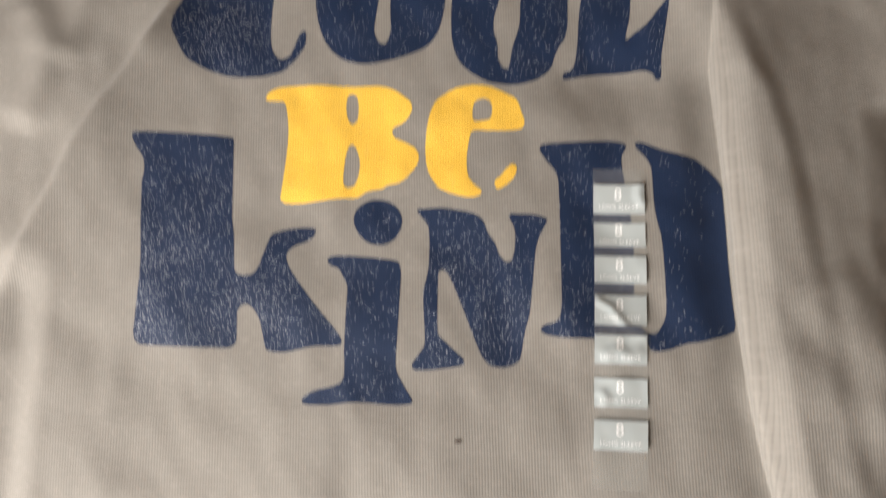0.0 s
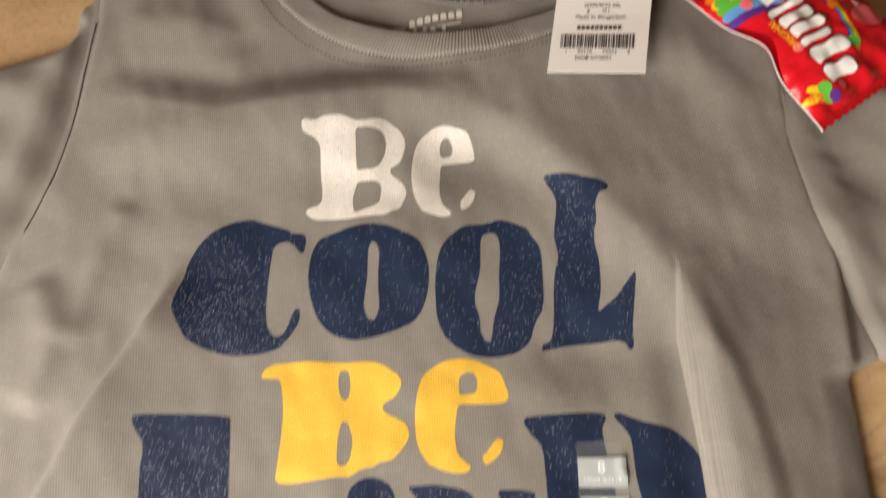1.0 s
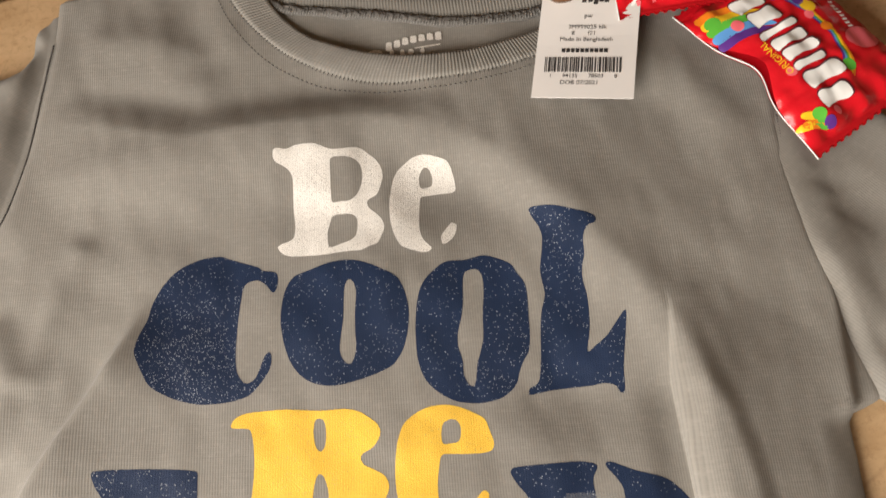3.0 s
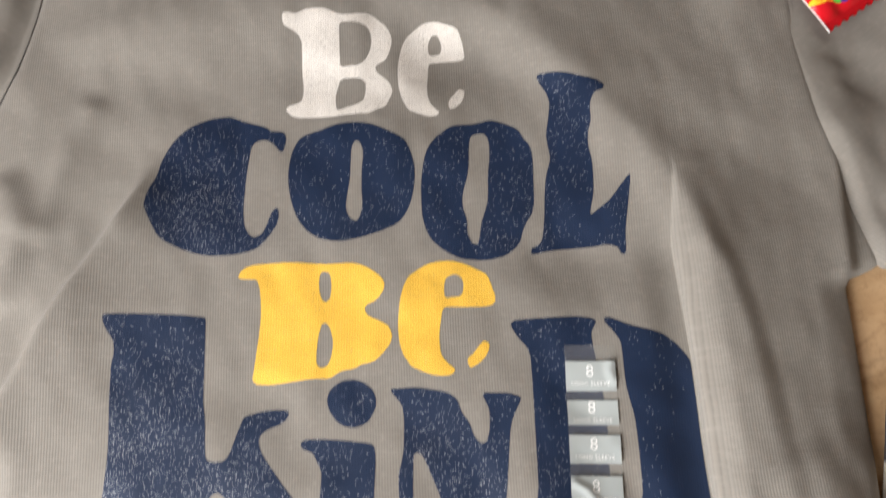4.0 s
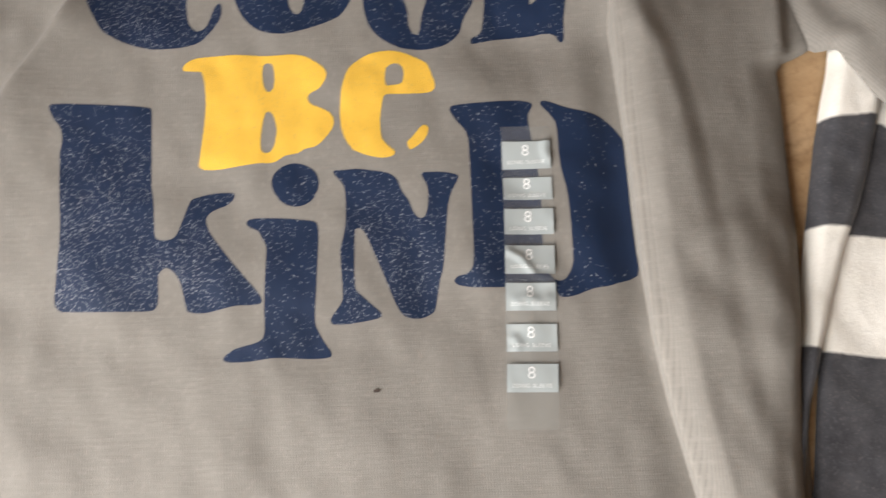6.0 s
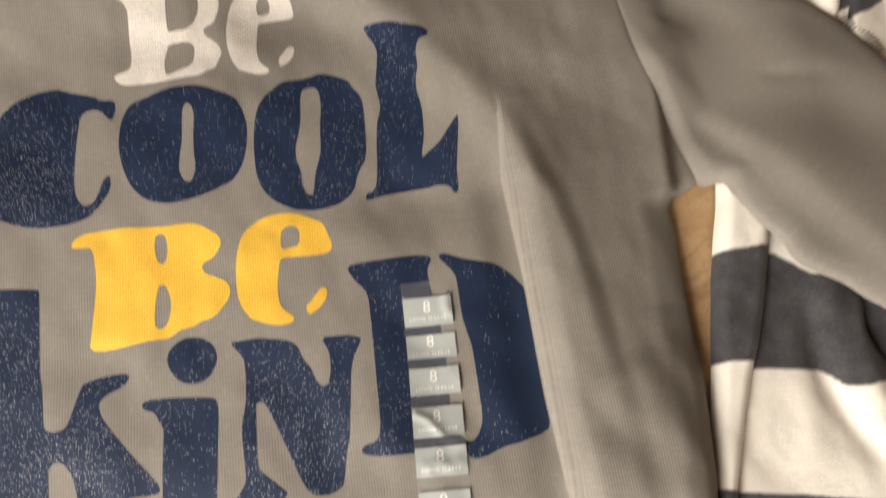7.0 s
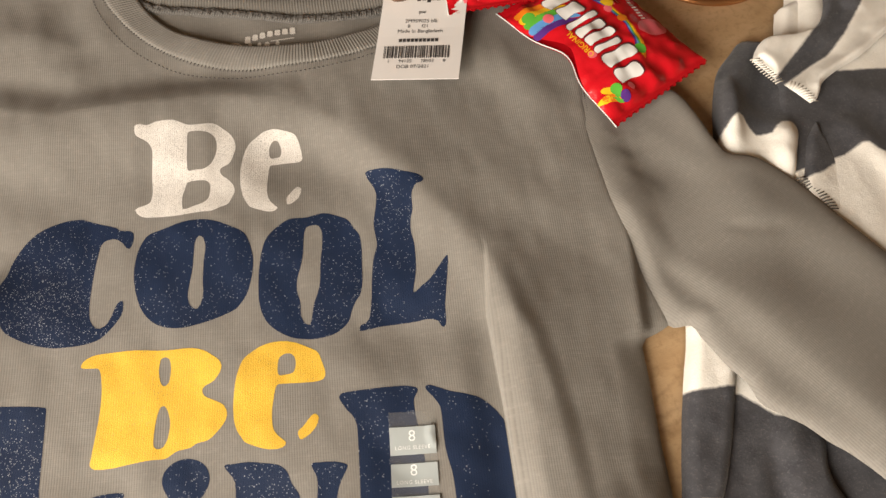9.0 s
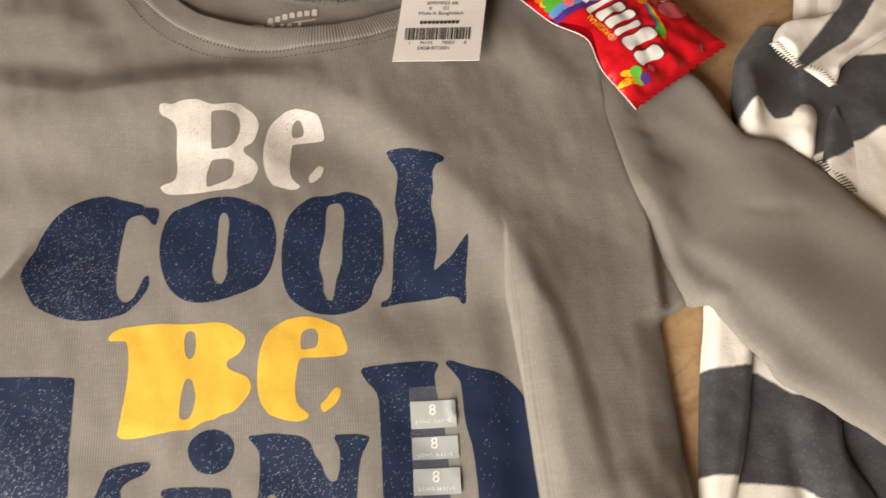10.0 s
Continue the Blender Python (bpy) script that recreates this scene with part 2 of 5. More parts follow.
def knit(name, color, pitch, relief=0.0002, depth=0.25, cross=0.15):
    """Jersey: fine columns of stitches along the weave's second axis, heathered."""
    m = Nodes(name)
    uv = m.add("ShaderNodeUVMap", uv_map="weave").outputs[0]
    drift = m.add("ShaderNodeVectorMath", {0: uv, 1: (0, 0, 0)}, operation="ADD")
    soft = m.add("ShaderNodeTexNoise", {"Vector": uv, "Scale": 60.0, "Detail": 2.0})
    off = m.add("ShaderNodeVectorMath", {0: soft.outputs[1], "Scale": 0.0006}, operation="SCALE")
    m.tree.links.new(off.outputs[0], drift.inputs[1])
    rib = m.add("ShaderNodeTexWave", {"Vector": drift.outputs[0], "Scale": 0.3142 / pitch, "Distortion": 0.0}, wave_type="BANDS", bands_direction="X").outputs[1]
    loop = m.add("ShaderNodeTexWave", {"Vector": drift.outputs[0], "Scale": 0.3142 / (pitch * 0.8), "Distortion": 0.6, "Detail Scale": 300.0}, wave_type="BANDS", bands_direction="Y").outputs[1]
    heather = m.noise(340.0, 3.0, 0.6, uv)
    stretch = m.add("ShaderNodeMapping", {"Vector": uv, "Scale": (90.0, 700.0, 1.0)}).outputs[0]
    slub = m.noise(1.0, 3.0, 0.6, stretch)
    cloud = m.noise(14.0, 3.0, 0.5, uv)
    dark, light = [c * 0.83 for c in color], [min(1, c * 1.12) for c in color]
    tone = m.mix(m.ramp(rib, 0.0, 0.5), dark, color)
    tone = m.mix(m.ramp(heather, 0.52, 0.75), tone, light)
    tone = m.mix(m.add("ShaderNodeMath", {0: m.ramp(slub, 0.45, 0.75), 1: 0.35}, operation="MULTIPLY").outputs[0], tone, light)
    tone = m.mix(m.add("ShaderNodeMath", {0: m.ramp(cloud, 0.35, 0.7), 1: 0.22}, operation="MULTIPLY").outputs[0], tone, [c * 0.8 for c in color])
    m.to("Base Color", tone).to("Roughness", 0.88).to("Specular IOR Level", 0.25).to("Sheen Weight", 0.12).to("Sheen Roughness", 0.5)
    h = m.add("ShaderNodeMath", {0: rib, 1: m.add("ShaderNodeMath", {0: loop, 1: cross}, operation="MULTIPLY").outputs[0]}, operation="ADD").outputs[0]
    n1 = m.bump(slub, 0.25, 0.0004)
    m.to("Normal", m.bump(h, depth, relief, n1))
    return m.mat


def ink(name, color, specks, under=(0.30, 0.28, 0.255), gloss=0.5, cell=0.0011, wear_glint_at=(), spec=0.3):
    """Screen print, pricked with wear so that the cloth shows in small specks; specks is the share of pricked cells.
    Navy's paler specks also paint glints.
    """
    m = Nodes(name)
    p = m.place()
    squash = m.add("ShaderNodeMapping", {"Vector": p, "Scale": (1.0, 0.8, 0.0)}).outputs[0]
    fine = m.noise(2500.0, 2.0, 0.6, p)
    patchy = m.noise(30.0, 3.0, 0.65, p)
    share = m.add("ShaderNodeMapRange", {0: patchy, 1: 0.32, 2: 0.68, 3: specks * 0.15, 4: specks * 1.9}).outputs[0]
    # extra specks by place: wear on the white, painted glints on the navy
    for spot, reach, amount in wear_glint_at:
        far = m.add("ShaderNodeVectorMath", {0: p, 1: spot}, operation="DISTANCE").outputs["Value"]
        extra = m.add("ShaderNodeMapRange", {0: far, 1: 0.0, 2: reach, 3: amount, 4: 0.0}).outputs[0]
        share = m.add("ShaderNodeMath", {0: share, 1: extra}, operation="ADD").outputs[0]
    worn = None
    for size, reach in ((cell, 0.28), (cell * 0.55, 0.36)):
        spot = m.add("ShaderNodeTexVoronoi", {"Vector": squash, "Scale": 1 / size, "Randomness": 1.0}, feature="F1")
        chance = m.add("ShaderNodeSeparateXYZ", {0: spot.outputs["Color"]}).outputs[0]
        pick = m.add("ShaderNodeMath", {0: chance, 1: share}, operation="LESS_THAN").outputs[0]
        dot = m.ramp(spot.outputs["Distance"], reach, reach * 0.6)
        hit = m.add("ShaderNodeMath", {0: pick, 1: dot}, operation="MULTIPLY").outputs[0]
        worn = hit if worn is None else m.add("ShaderNodeMath", {0: worn, 1: hit}, operation="MAXIMUM").outputs[0]
    cloud = m.noise(55.0, 3.0, 0.6, p)
    body = m.mix(m.ramp(cloud, 0.35, 0.7), color, [c * 0.86 for c in color])
    m.to("Base Color", m.mix(worn, body, under)).to("Specular IOR Level", spec)
    m.to("Roughness", m.add("ShaderNodeMapRange", {0: fine, 1: 0.3, 2: 0.7, 3: gloss - 0.08, 4: gloss + 0.2}).outputs[0])
    rib = m.add("ShaderNodeTexWave", {"Vector": p, "Scale": 0.3142 / 0.00115, "Distortion": 1.2, "Detail Scale": 60.0}, bands_direction="X").outputs[1]
    m.to("Normal", m.bump(fine, 0.4, 0.0003, m.bump(rib, 0.18, 0.00016)))
    return m.mat


def plain(name, color, rough=0.5, metal=0.0, vary=0.12, scale=40.0, bump_scale=0.0, bump_depth=0.0003, spec=0.5, strength=0.4):
    m = Nodes(name)
    p = m.place()
    m.to("Base Color", m.mix(m.ramp(m.noise(scale, 4.0, 0.6, p), 0.3, 0.7), color, [c * (1 - vary) for c in color]))
    m.to("Roughness", rough).to("Metallic", metal).to("Specular IOR Level", spec)
    if bump_scale:
        m.to("Normal", m.bump(m.noise(bump_scale, 4.0, 0.6, p), strength, bump_depth))
    return m.mat


def wood(name):
    m = Nodes(name)
    p = m.place()
    turn = m.add("ShaderNodeMapping", {"Vector": p, "Scale": (7.0, 24.0, 7.0)}).outputs[0]
    grain = m.noise(2.2, 6.0, 0.62, turn)
    pore = m.noise(1.0, 3.0, 0.6, m.add("ShaderNodeMapping", {"Vector": p, "Scale": (60.0, 900.0, 60.0)}).outputs[0])
    stain = m.noise(16.0, 5.0, 0.65, p)
    ring = m.add("ShaderNodeTexVoronoi", {"Vector": m.add("ShaderNodeVectorMath", {0: p, 1: m.add("ShaderNodeVectorMath", {0: m.add("ShaderNodeTexNoise", {"Vector": p, "Scale": 40.0}).outputs[1], "Scale": 0.02}, operation="SCALE").outputs[0]}, operation="ADD").outputs[0], "Scale": 26.0, "Randomness": 1.0}, feature="DISTANCE_TO_EDGE").outputs[0]
    tone = m.mix(m.ramp(grain, 0.3, 0.7), (0.66, 0.455, 0.27), (0.53, 0.345, 0.185))
    tone = m.mix(m.add("ShaderNodeMath", {0: m.ramp(stain, 0.45, 0.7), 1: 0.6}, operation="MULTIPLY").outputs[0], tone, (0.36, 0.215, 0.095))
    tone = m.mix(m.add("ShaderNodeMath", {0: m.ramp(m.noise(70.0, 3.0, 0.6, p), 0.62, 0.72), 1: 0.35}, operation="MULTIPLY").outputs[0], tone, (0.62, 0.42, 0.24))
    tone = m.mix(m.add("ShaderNodeMath", {0: m.ramp(pore, 0.62, 0.8), 1: 0.4}, operation="MULTIPLY").outputs[0], tone, (0.15, 0.08, 0.03))
    speck = m.noise(260.0, 4.0, 0.7, p)
    tone = m.mix(m.add("ShaderNodeMath", {0: m.ramp(speck, 0.5, 0.72), 1: 0.45}, operation="MULTIPLY").outputs[0], tone, (0.27, 0.15, 0.06))
    crack = m.add("ShaderNodeMath", {0: m.ramp(ring, 0.035, 0.0), 1: m.ramp(m.noise(9.0, 2.0, 0.5, p), 0.45, 0.65)}, operation="MULTIPLY").outputs[0]
    tone = m.mix(m.add("ShaderNodeMath", {0: crack, 1: 0.4}, operation="MULTIPLY").outputs[0], tone, (0.20, 0.11, 0.045))
    m.to("Base Color", tone).to("Specular IOR Level", 0.4)
    m.to("Roughness", m.add("ShaderNodeMapRange", {0: stain, 1: 0.3, 2: 0.7, 3: 0.38, 4: 0.62}).outputs[0])
    m.to("Normal", m.bump(stain, 0.15, 0.0006, m.bump(speck, 0.3, 0.0004, m.bump(pore, 0.25, 0.0002))))
    return m.mat


def fleece(name, offset):
    """Brushed fleece in broad bands along the weave's second axis."""
    m = Nodes(name)
    uv = m.add("ShaderNodeUVMap", uv_map="weave").outputs[0]
    p = m.place()
    wob = m.noise(500.0, 2.0, 0.6, p)
    wide = m.noise(40.0, 2.0, 0.5, p)
    y = m.add("ShaderNodeSeparateXYZ", {0: uv}).outputs[1]
    y = m.add("ShaderNodeMath", {0: m.add("ShaderNodeMath", {0: wob, 1: 0.0011}, operation="MULTIPLY").outputs[0], 1: y}, operation="ADD").outputs[0]
    y = m.add("ShaderNodeMath", {0: m.add("ShaderNodeMath", {0: wide, 1: 0.0020}, operation="MULTIPLY").outputs[0], 1: y}, operation="ADD").outputs[0]
    band = m.add("ShaderNodeMath", {0: y, 1: offset - 0.0021}, operation="ADD").outputs[0]
    saw = m.add("ShaderNodeMath", {0: band, 1: 0.051}, operation="PINGPONG").outputs[0]
    white = m.ramp(saw, 0.0248, 0.0262)
    fuzz = m.noise(900.0, 4.0, 0.7, p)
    nap = m.noise(120.0, 4.0, 0.65, p)
    dark = m.mix(m.ramp(nap, 0.35, 0.7), (0.085, 0.085, 0.092), (0.055, 0.055, 0.062))
    pale = m.mix(m.ramp(nap, 0.3, 0.7), (0.92, 0.895, 0.83), (0.87, 0.845, 0.77))
    tone = m.mix(white, dark, pale)
    m.to("Base Color", m.mix(m.add("ShaderNodeMath", {0: m.ramp(fuzz, 0.55, 0.8), 1: 0.25}, operation="MULTIPLY").outputs[0], tone, (0.45, 0.44, 0.42)))
    m.to("Roughness", 0.95).to("Specular IOR Level", 0.1).to("Sheen Weight", 0.35).to("Sheen Roughness", 0.4)
    m.to("Normal", m.bump(fuzz, 0.45, 0.0005, m.bump(nap, 0.2, 0.0008)))
    return m.mat


def film_material(name):
    """Clear plastic film with gloss."""
    m = Nodes(name)
    clear = m.add("ShaderNodeBsdfTransparent", {0: (0.93, 0.94, 0.935, 1)}).outputs[0]
    # a little diffuse white stands in for the film's pale reflection
    pale_reflection = m.add("ShaderNodeBsdfDiffuse", {0: (0.8, 0.82, 0.82, 1)}).outputs[0]
    clear = m.add("ShaderNodeMixShader", {0: 0.07, 1: clear, 2: pale_reflection}).outputs[0]
    p = m.place()
    n = m.bump(m.noise(90.0, 3.0, 0.5, p), 0.25, 0.0012)
    shine = m.add("ShaderNodeBsdfGlossy", {"Color": (1, 1, 1, 1), "Roughness": 0.12, "Normal": n}).outputs[0]
    f = m.add("ShaderNodeFresnel", {0: 1.8, "Normal": n}).outputs[0]
    mixed = m.add("ShaderNodeMixShader", {0: f, 1: clear, 2: shine}).outputs[0]
    m.tree.links.new(mixed, m.tree.nodes["Material Output"].inputs[0])
    return m.mat


GREY = (0.252, 0.236, 0.211)
JERSEY = knit("grey_jersey", GREY, 0.00115)
RIB = knit("grey_rib_knit", [c * 0.92 for c in GREY], 0.0017, 0.0005, 0.5, 0.15)
THREAD = plain("grey_thread", (0.22, 0.21, 0.195), 0.8, bump_scale=2500.0)
SEAM_THREAD = plain("dark_grey_thread", (0.10, 0.095, 0.088), 0.85, bump_scale=2500.0)
# pale specks gathered on K, C and N paint glints of light into the colour
NAVY = ink("navy_print", (0.011, 0.025, 0.064), 0.12, (0.36, 0.38, 0.41), 0.46, spec=0.34,
           wear_glint_at=(((-0.125, 0.01, 0.01), 0.07, 0.40), ((-0.10, 0.12, 0.01), 0.05, 0.3), ((-0.06, 0.0, 0.01), 0.04, 0.25), ((0.01, 0.0, 0.01), 0.035, 0.35), ((0.12, 0.02, 0.01), 0.05, -0.2)))
WHITE_INK = ink("white_print", (0.82, 0.79, 0.74), 0.45, (0.42, 0.40, 0.37), cell=0.0009, wear_glint_at=(((0.0, 0.19, 0.01), 0.05, 0.25),))
YELLOW = ink("yellow_print", (0.89, 0.54, 0.075), 0.16, (0.50, 0.34, 0.12), cell=0.0008)
WOOD = wood("oiled_table_wood")
CARD = plain("white_card", (0.72, 0.69, 0.665), 0.6, vary=0.05)
BLACK_INK = plain("black_ink", (0.03, 0.028, 0.028), 0.6)
FILM = film_material("clear_film")
LABEL = plain("pale_grey_label", (0.43, 0.475, 0.475), 0.25, vary=0.06)
LABEL_INK = plain("white_label_ink", (0.86, 0.88, 0.87), 0.35, vary=0.03)
RED = plain("red_wrapper", (0.62, 0.010, 0.018), 0.24, vary=0.15, scale=60, bump_scale=85.0, bump_depth=0.0016, strength=0.35, spec=0.4)

# ---- room ----
FLOOR_Z, TOP_Z = -0.745, 1.70
# unseen walls and ceiling close the room; their tint is set for warm fill
PLASTER = plain("warm_bounce_wall_paint", (0.60, 0.41, 0.24), 0.8, vary=0.06, scale=6.0, bump_scale=300.0)
CEILING = plain("warm_bounce_ceiling_paint", (0.62, 0.55, 0.45), 0.85, vary=0.05, scale=5.0, bump_scale=200.0)
FLOORING = plain("dark_floor", (0.030, 0.021, 0.015), 0.6, vary=0.3, scale=12.0, bump_scale=80.0)


def structure(name, boxes, material, label, category, parent=None):
    bm = bmesh.new()
    for lo, hi in boxes:
        box(bm, lo, hi)
    ob = part(name, bm, material, parent, flat=True)
    return tagged(ob, label, category, kind="structure")


structure("floor", [((-0.72, -2.0, FLOOR_Z - 0.1), (2.1, 2.1, FLOOR_Z))], FLOORING, "dark floor below the wooden table", "floor")
structure("ceiling", [((-0.72, -2.0, TOP_Z), (2.1, 2.1, TOP_Z + 0.1))], CEILING, "unseen closing ceiling, tinted to bounce warm light", "ceiling")
structure("wall_north", [((-0.72, 2.0, FLOOR_Z), (2.1, 2.1, TOP_Z))], PLASTER, "unseen closing wall beyond the table, tinted to bounce warm light", "wall")
structure("wall_south", [((-0.72, -2.0, FLOOR_Z), (2.1, -1.9, TOP_Z))], PLASTER, "unseen closing wall, tinted to bounce warm light", "wall")
structure("wall_east", [((2.0, -1.9, FLOOR_Z), (2.1, 2.0, TOP_Z))], PLASTER, "unseen closing wall, tinted to bounce warm light", "wall")
structure("wall_west", [((-0.72, -1.9, FLOOR_Z), (-0.62, 2.0, 0.0)), ((-0.72, -1.9, 0.82), (-0.62, 2.0, TOP_Z)),
                        ((-0.72, -1.9, 0.0), (-0.62, -0.9, 0.82)), ((-0.72, -0.06, 0.0), (-0.62, 2.0, 0.82))], PLASTER, "unseen closing wall with a window opening, tinted to bounce warm light", "wall")

window = tagged(new("window_1"), "white painted window frame in the wall", "window", kind="structure")
FRAME = plain("white_frame_paint", (0.75, 0.74, 0.72), 0.5, vary=0.05)
for y0, y1, z0, z1 in ((-0.9, -0.86, 0.0, 0.82), (-0.10, -0.06, 0.0, 0.82), (-0.86, -0.10, 0.0, 0.04), (-0.86, -0.10, 0.78, 0.82)):
    bm = bmesh.new()
    box(bm, (-0.70, y0, z0), (-0.65, y1, z1), 0.003)
    part("window_frame", bm, FRAME, window)

# ---- table ----
table = thing("table", "worn honey-brown wooden table under the clothes", "table")
table.matrix_world = pose(0, 0, 0, 0, 0, 14.2)
BACK = 0.385
bm = bmesh.new()
box(bm, (-0.52, BACK - 0.86, -0.028), (0.72, BACK, 0.0), 0.004)
part("tabletop", bm, WOOD, table)
for x, y in ((-0.46, BACK - 0.80), (0.66, BACK - 0.80), (-0.46, BACK - 0.06), (0.66, BACK - 0.06)):
    bm = bmesh.new()
    box(bm, (x - 0.03, y - 0.03, FLOOR_Z), (x + 0.03, y + 0.03, -0.028), 0.003)
    part("leg", bm, WOOD, table)

# ---- shirt ----
shirt = thing("t_shirt", "grey long-sleeved cotton shirt with printed letters laid on the table", "shirt")


def left_seam(y):
    return np.interp(y, [-300, 60, 110, 140, 164, 178, 203, 246, 282, 300, 327, 335, 344, 350, 356], [-250, -246, -232, -218, -212, -203, -194, -188, -184.5, -184, -185, -161, -131, -112, -95])


def right_seam(y):
    return np.interp(y, [-300, -90, -51, -10, 31, 70, 84, 88, 91, 94, 132, 166, 201, 227, 300, 327, 338, 350, 356], [171, 175.5, 180, 185, 187.5, 188.5, 188.5, 191, 199, 204, 195.5, 188, 183.5, 183.5, 185, 184, 160, 128, 115])


NECK_INNER = [(-80, 352), (-75, 337), (-68, 321), (-59, 308), (-46, 296), (-28, 287.5), (-5, 281.5), (24, 279.5), (53, 285), (75, 292), (90, 307), (99, 325), (105, 352)]
NECK_OUTER = [(-104, 354), (-98, 339), (-90, 319), (-76, 300), (-58, 283), (-34, 270), (-5, 263), (23, 263), (52, 267), (80, 277), (103, 296), (116, 320), (124, 354)]
NECK_STITCH = [(-106, 342), (-101, 331), (-89, 305), (-70, 282), (-46, 267), (-17, 259.5), (12, 258), (37, 260), (63, 266), (88, 276), (110, 296), (122, 320)]
BACK_TOP = [(-84, 349), (-71, 341), (-58, 333), (-36, 327), (-5, 322), (25, 321), (68, 323), (95, 337), (106, 348)]
BACK_LOW = [(-82, 338), (-74, 325), (-61, 316), (-30, 311), (-5, 307), (19, 302), (43, 301), (73, 304), (92, 315), (104, 336)]


def rim_drop(d, reach=9.0):
    """How far a soft edge has rolled down, d millimetres in from it."""
    return np.sqrt(np.clip(1 - (1 - np.clip(d / reach, 0, 1)) ** 2, 0, 1))


def body_height(x, y):
    """The front, rolled down to the table along its sides and shoulders, drawn in at the sleeve seams."""
    h = front_height(x, y)
    d = np.minimum(x - left_seam(y), right_seam(y) - x)
    seam = smooth(87, 99, y) * (y < 330)
    h = h - 3.5 * smooth(18, 2, right_seam(y) - x) * smooth(96, 80, y)
    rolled = 1.2 + (h - 1.2) * rim_drop(d)
    tucked = h - 1.2 * np.exp(-(np.maximum(d, 0) / 1.6) ** 2)
    return seam * tucked + (1 - seam) * rolled


rows = np.arange(-260, 353.1, 2.0)
lo, hi, crease = left_seam(rows)[:, None], right_seam(rows)[:, None], fold_line(rows)[:, None]
near = np.array([-8, -6, -4, -3, -2, -1.2, -0.5, 0, 0.4, 0.8, 1.2, 1.6, 2.0, 2.5, 3.2, 4, 5, 6, 8])[None, :]
bx = np.hstack([lo + (crease - 10 - lo) * np.linspace(0, 1, 152), crease + near, crease + 10 + (hi - crease - 10) * np.linspace(0, 1, 40)])
by = np.broadcast_to(rows[:, None], bx.shape)
mid = [((a + c) / 2, (b + d) / 2) for (a, b), (c, d) in zip(resample(NECK_INNER, 60), resample(NECK_OUTER, 60))]
neck_x, neck_y = np.array(mid).T
depth_at = np.interp(bx, neck_x, neck_y)
hole = (by > depth_at) & (bx > neck_x[0]) & (bx < neck_x[-1])
keep = ~(hole[:-1, :-1] | hole[1:, 1:] | hole[1:, :-1] | hole[:-1, 1:])
over = smooth(150, 60, by) * 2.6 * np.exp(-(((bx - fold_line(by)) - 2.0) / 1.6) ** 2)
xyz = np.stack([bx - over, by, body_height(bx, by)], -1)
part("body_front", grid_mesh(xyz, np.stack([bx + 0.03 * by, by], -1), keep), JERSEY, shirt)



def sheet_height(x, y):
    """Height of the front's own sheet, for what is printed on it."""
    out = []
    for px, py in zip(np.atleast_1d(x), np.atleast_1d(y)):
        k = min(max((py - rows[0]) / 2.0, 0), len(rows) - 1.001)
        i = int(k)
        a, b = (np.interp(px, xyz[n, :159, 0], xyz[n, :159, 2]) for n in (i, i + 1))
        out.append(a + (b - a) * (k - i))
    return np.array(out)


# back layer, seen past the side and inside the neck
side_a = [(175, 60), (176, 10), (175, -20), (171, -60), (167, -100), (163, -262)]
side_b = [(187, 60), (188, 20), (187, -10), (185.5, -32), (183, -60), (180.5, -95), (176, -262)]
g = patch(side_a, side_b, 90, 8)
edge = np.linspace(0, 1, 8)[None, :]
z = 0.8 + 3.4 * np.sqrt(1 - edge**2) + 0 * g[..., 0]
part("back_panel", grid_mesh(np.dstack([g, z]), g), JERSEY, shirt)
g = patch([(-92, 348), *BACK_LOW[1:-1], (112, 345)], [(-92, 318), (-70, 280), (-40, 262), (0, 252), (30, 252), (70, 258), (100, 290), (112, 318)], 90, 24)
z = 6.6 + 0.6 * np.sin(g[..., 0] / 17) * np.sin(g[..., 1] / 11) + 0.4 * np.sin(g[..., 0] / 7 + g[..., 1] / 9) - 4.6 * smooth(0.5, 0.72, np.linspace(0, 1, 24))[None, :]
part("inner_back", grid_mesh(np.dstack([g, z]), g), JERSEY, shirt)


def band(name, inner, outer, height, n, m, roll):
    """A ribbed collar band: its ribs run across it."""
    g = patch(outer, inner, n, m)
    s = np.linspace(0, 1, m)[None, :]
    z = height(g[..., 0], g[..., 1]) + roll(s)
    run = np.cumsum(np.r_[0, np.linalg.norm(np.diff(g[:, m // 2], axis=0), axis=1)])
    uv = np.stack([np.broadcast_to(run[:, None], z.shape), s * 18 + 0 * z], -1)
    return part(name, grid_mesh(np.dstack([g, z]), uv), RIB, shirt)


band("neckband_front", NECK_INNER, NECK_OUTER, lambda x, y: np.minimum(front_height(x, y), 11), 240, 14,
     lambda s: 0.8 + 0.8 * np.sqrt(np.clip(1 - (2 * s - 1) ** 2, 0, 1)) - 5.0 * smooth(0.86, 1.0, s) - 1.6 * smooth(0.10, 0.0, s))
band("neckband_back", BACK_TOP, BACK_LOW, lambda x, y: 0 * x, 200, 12, lambda s: 3.6 + 4.4 * np.sqrt(np.clip(1 - (1.9 * s - 0.95) ** 2, 0, 1)))


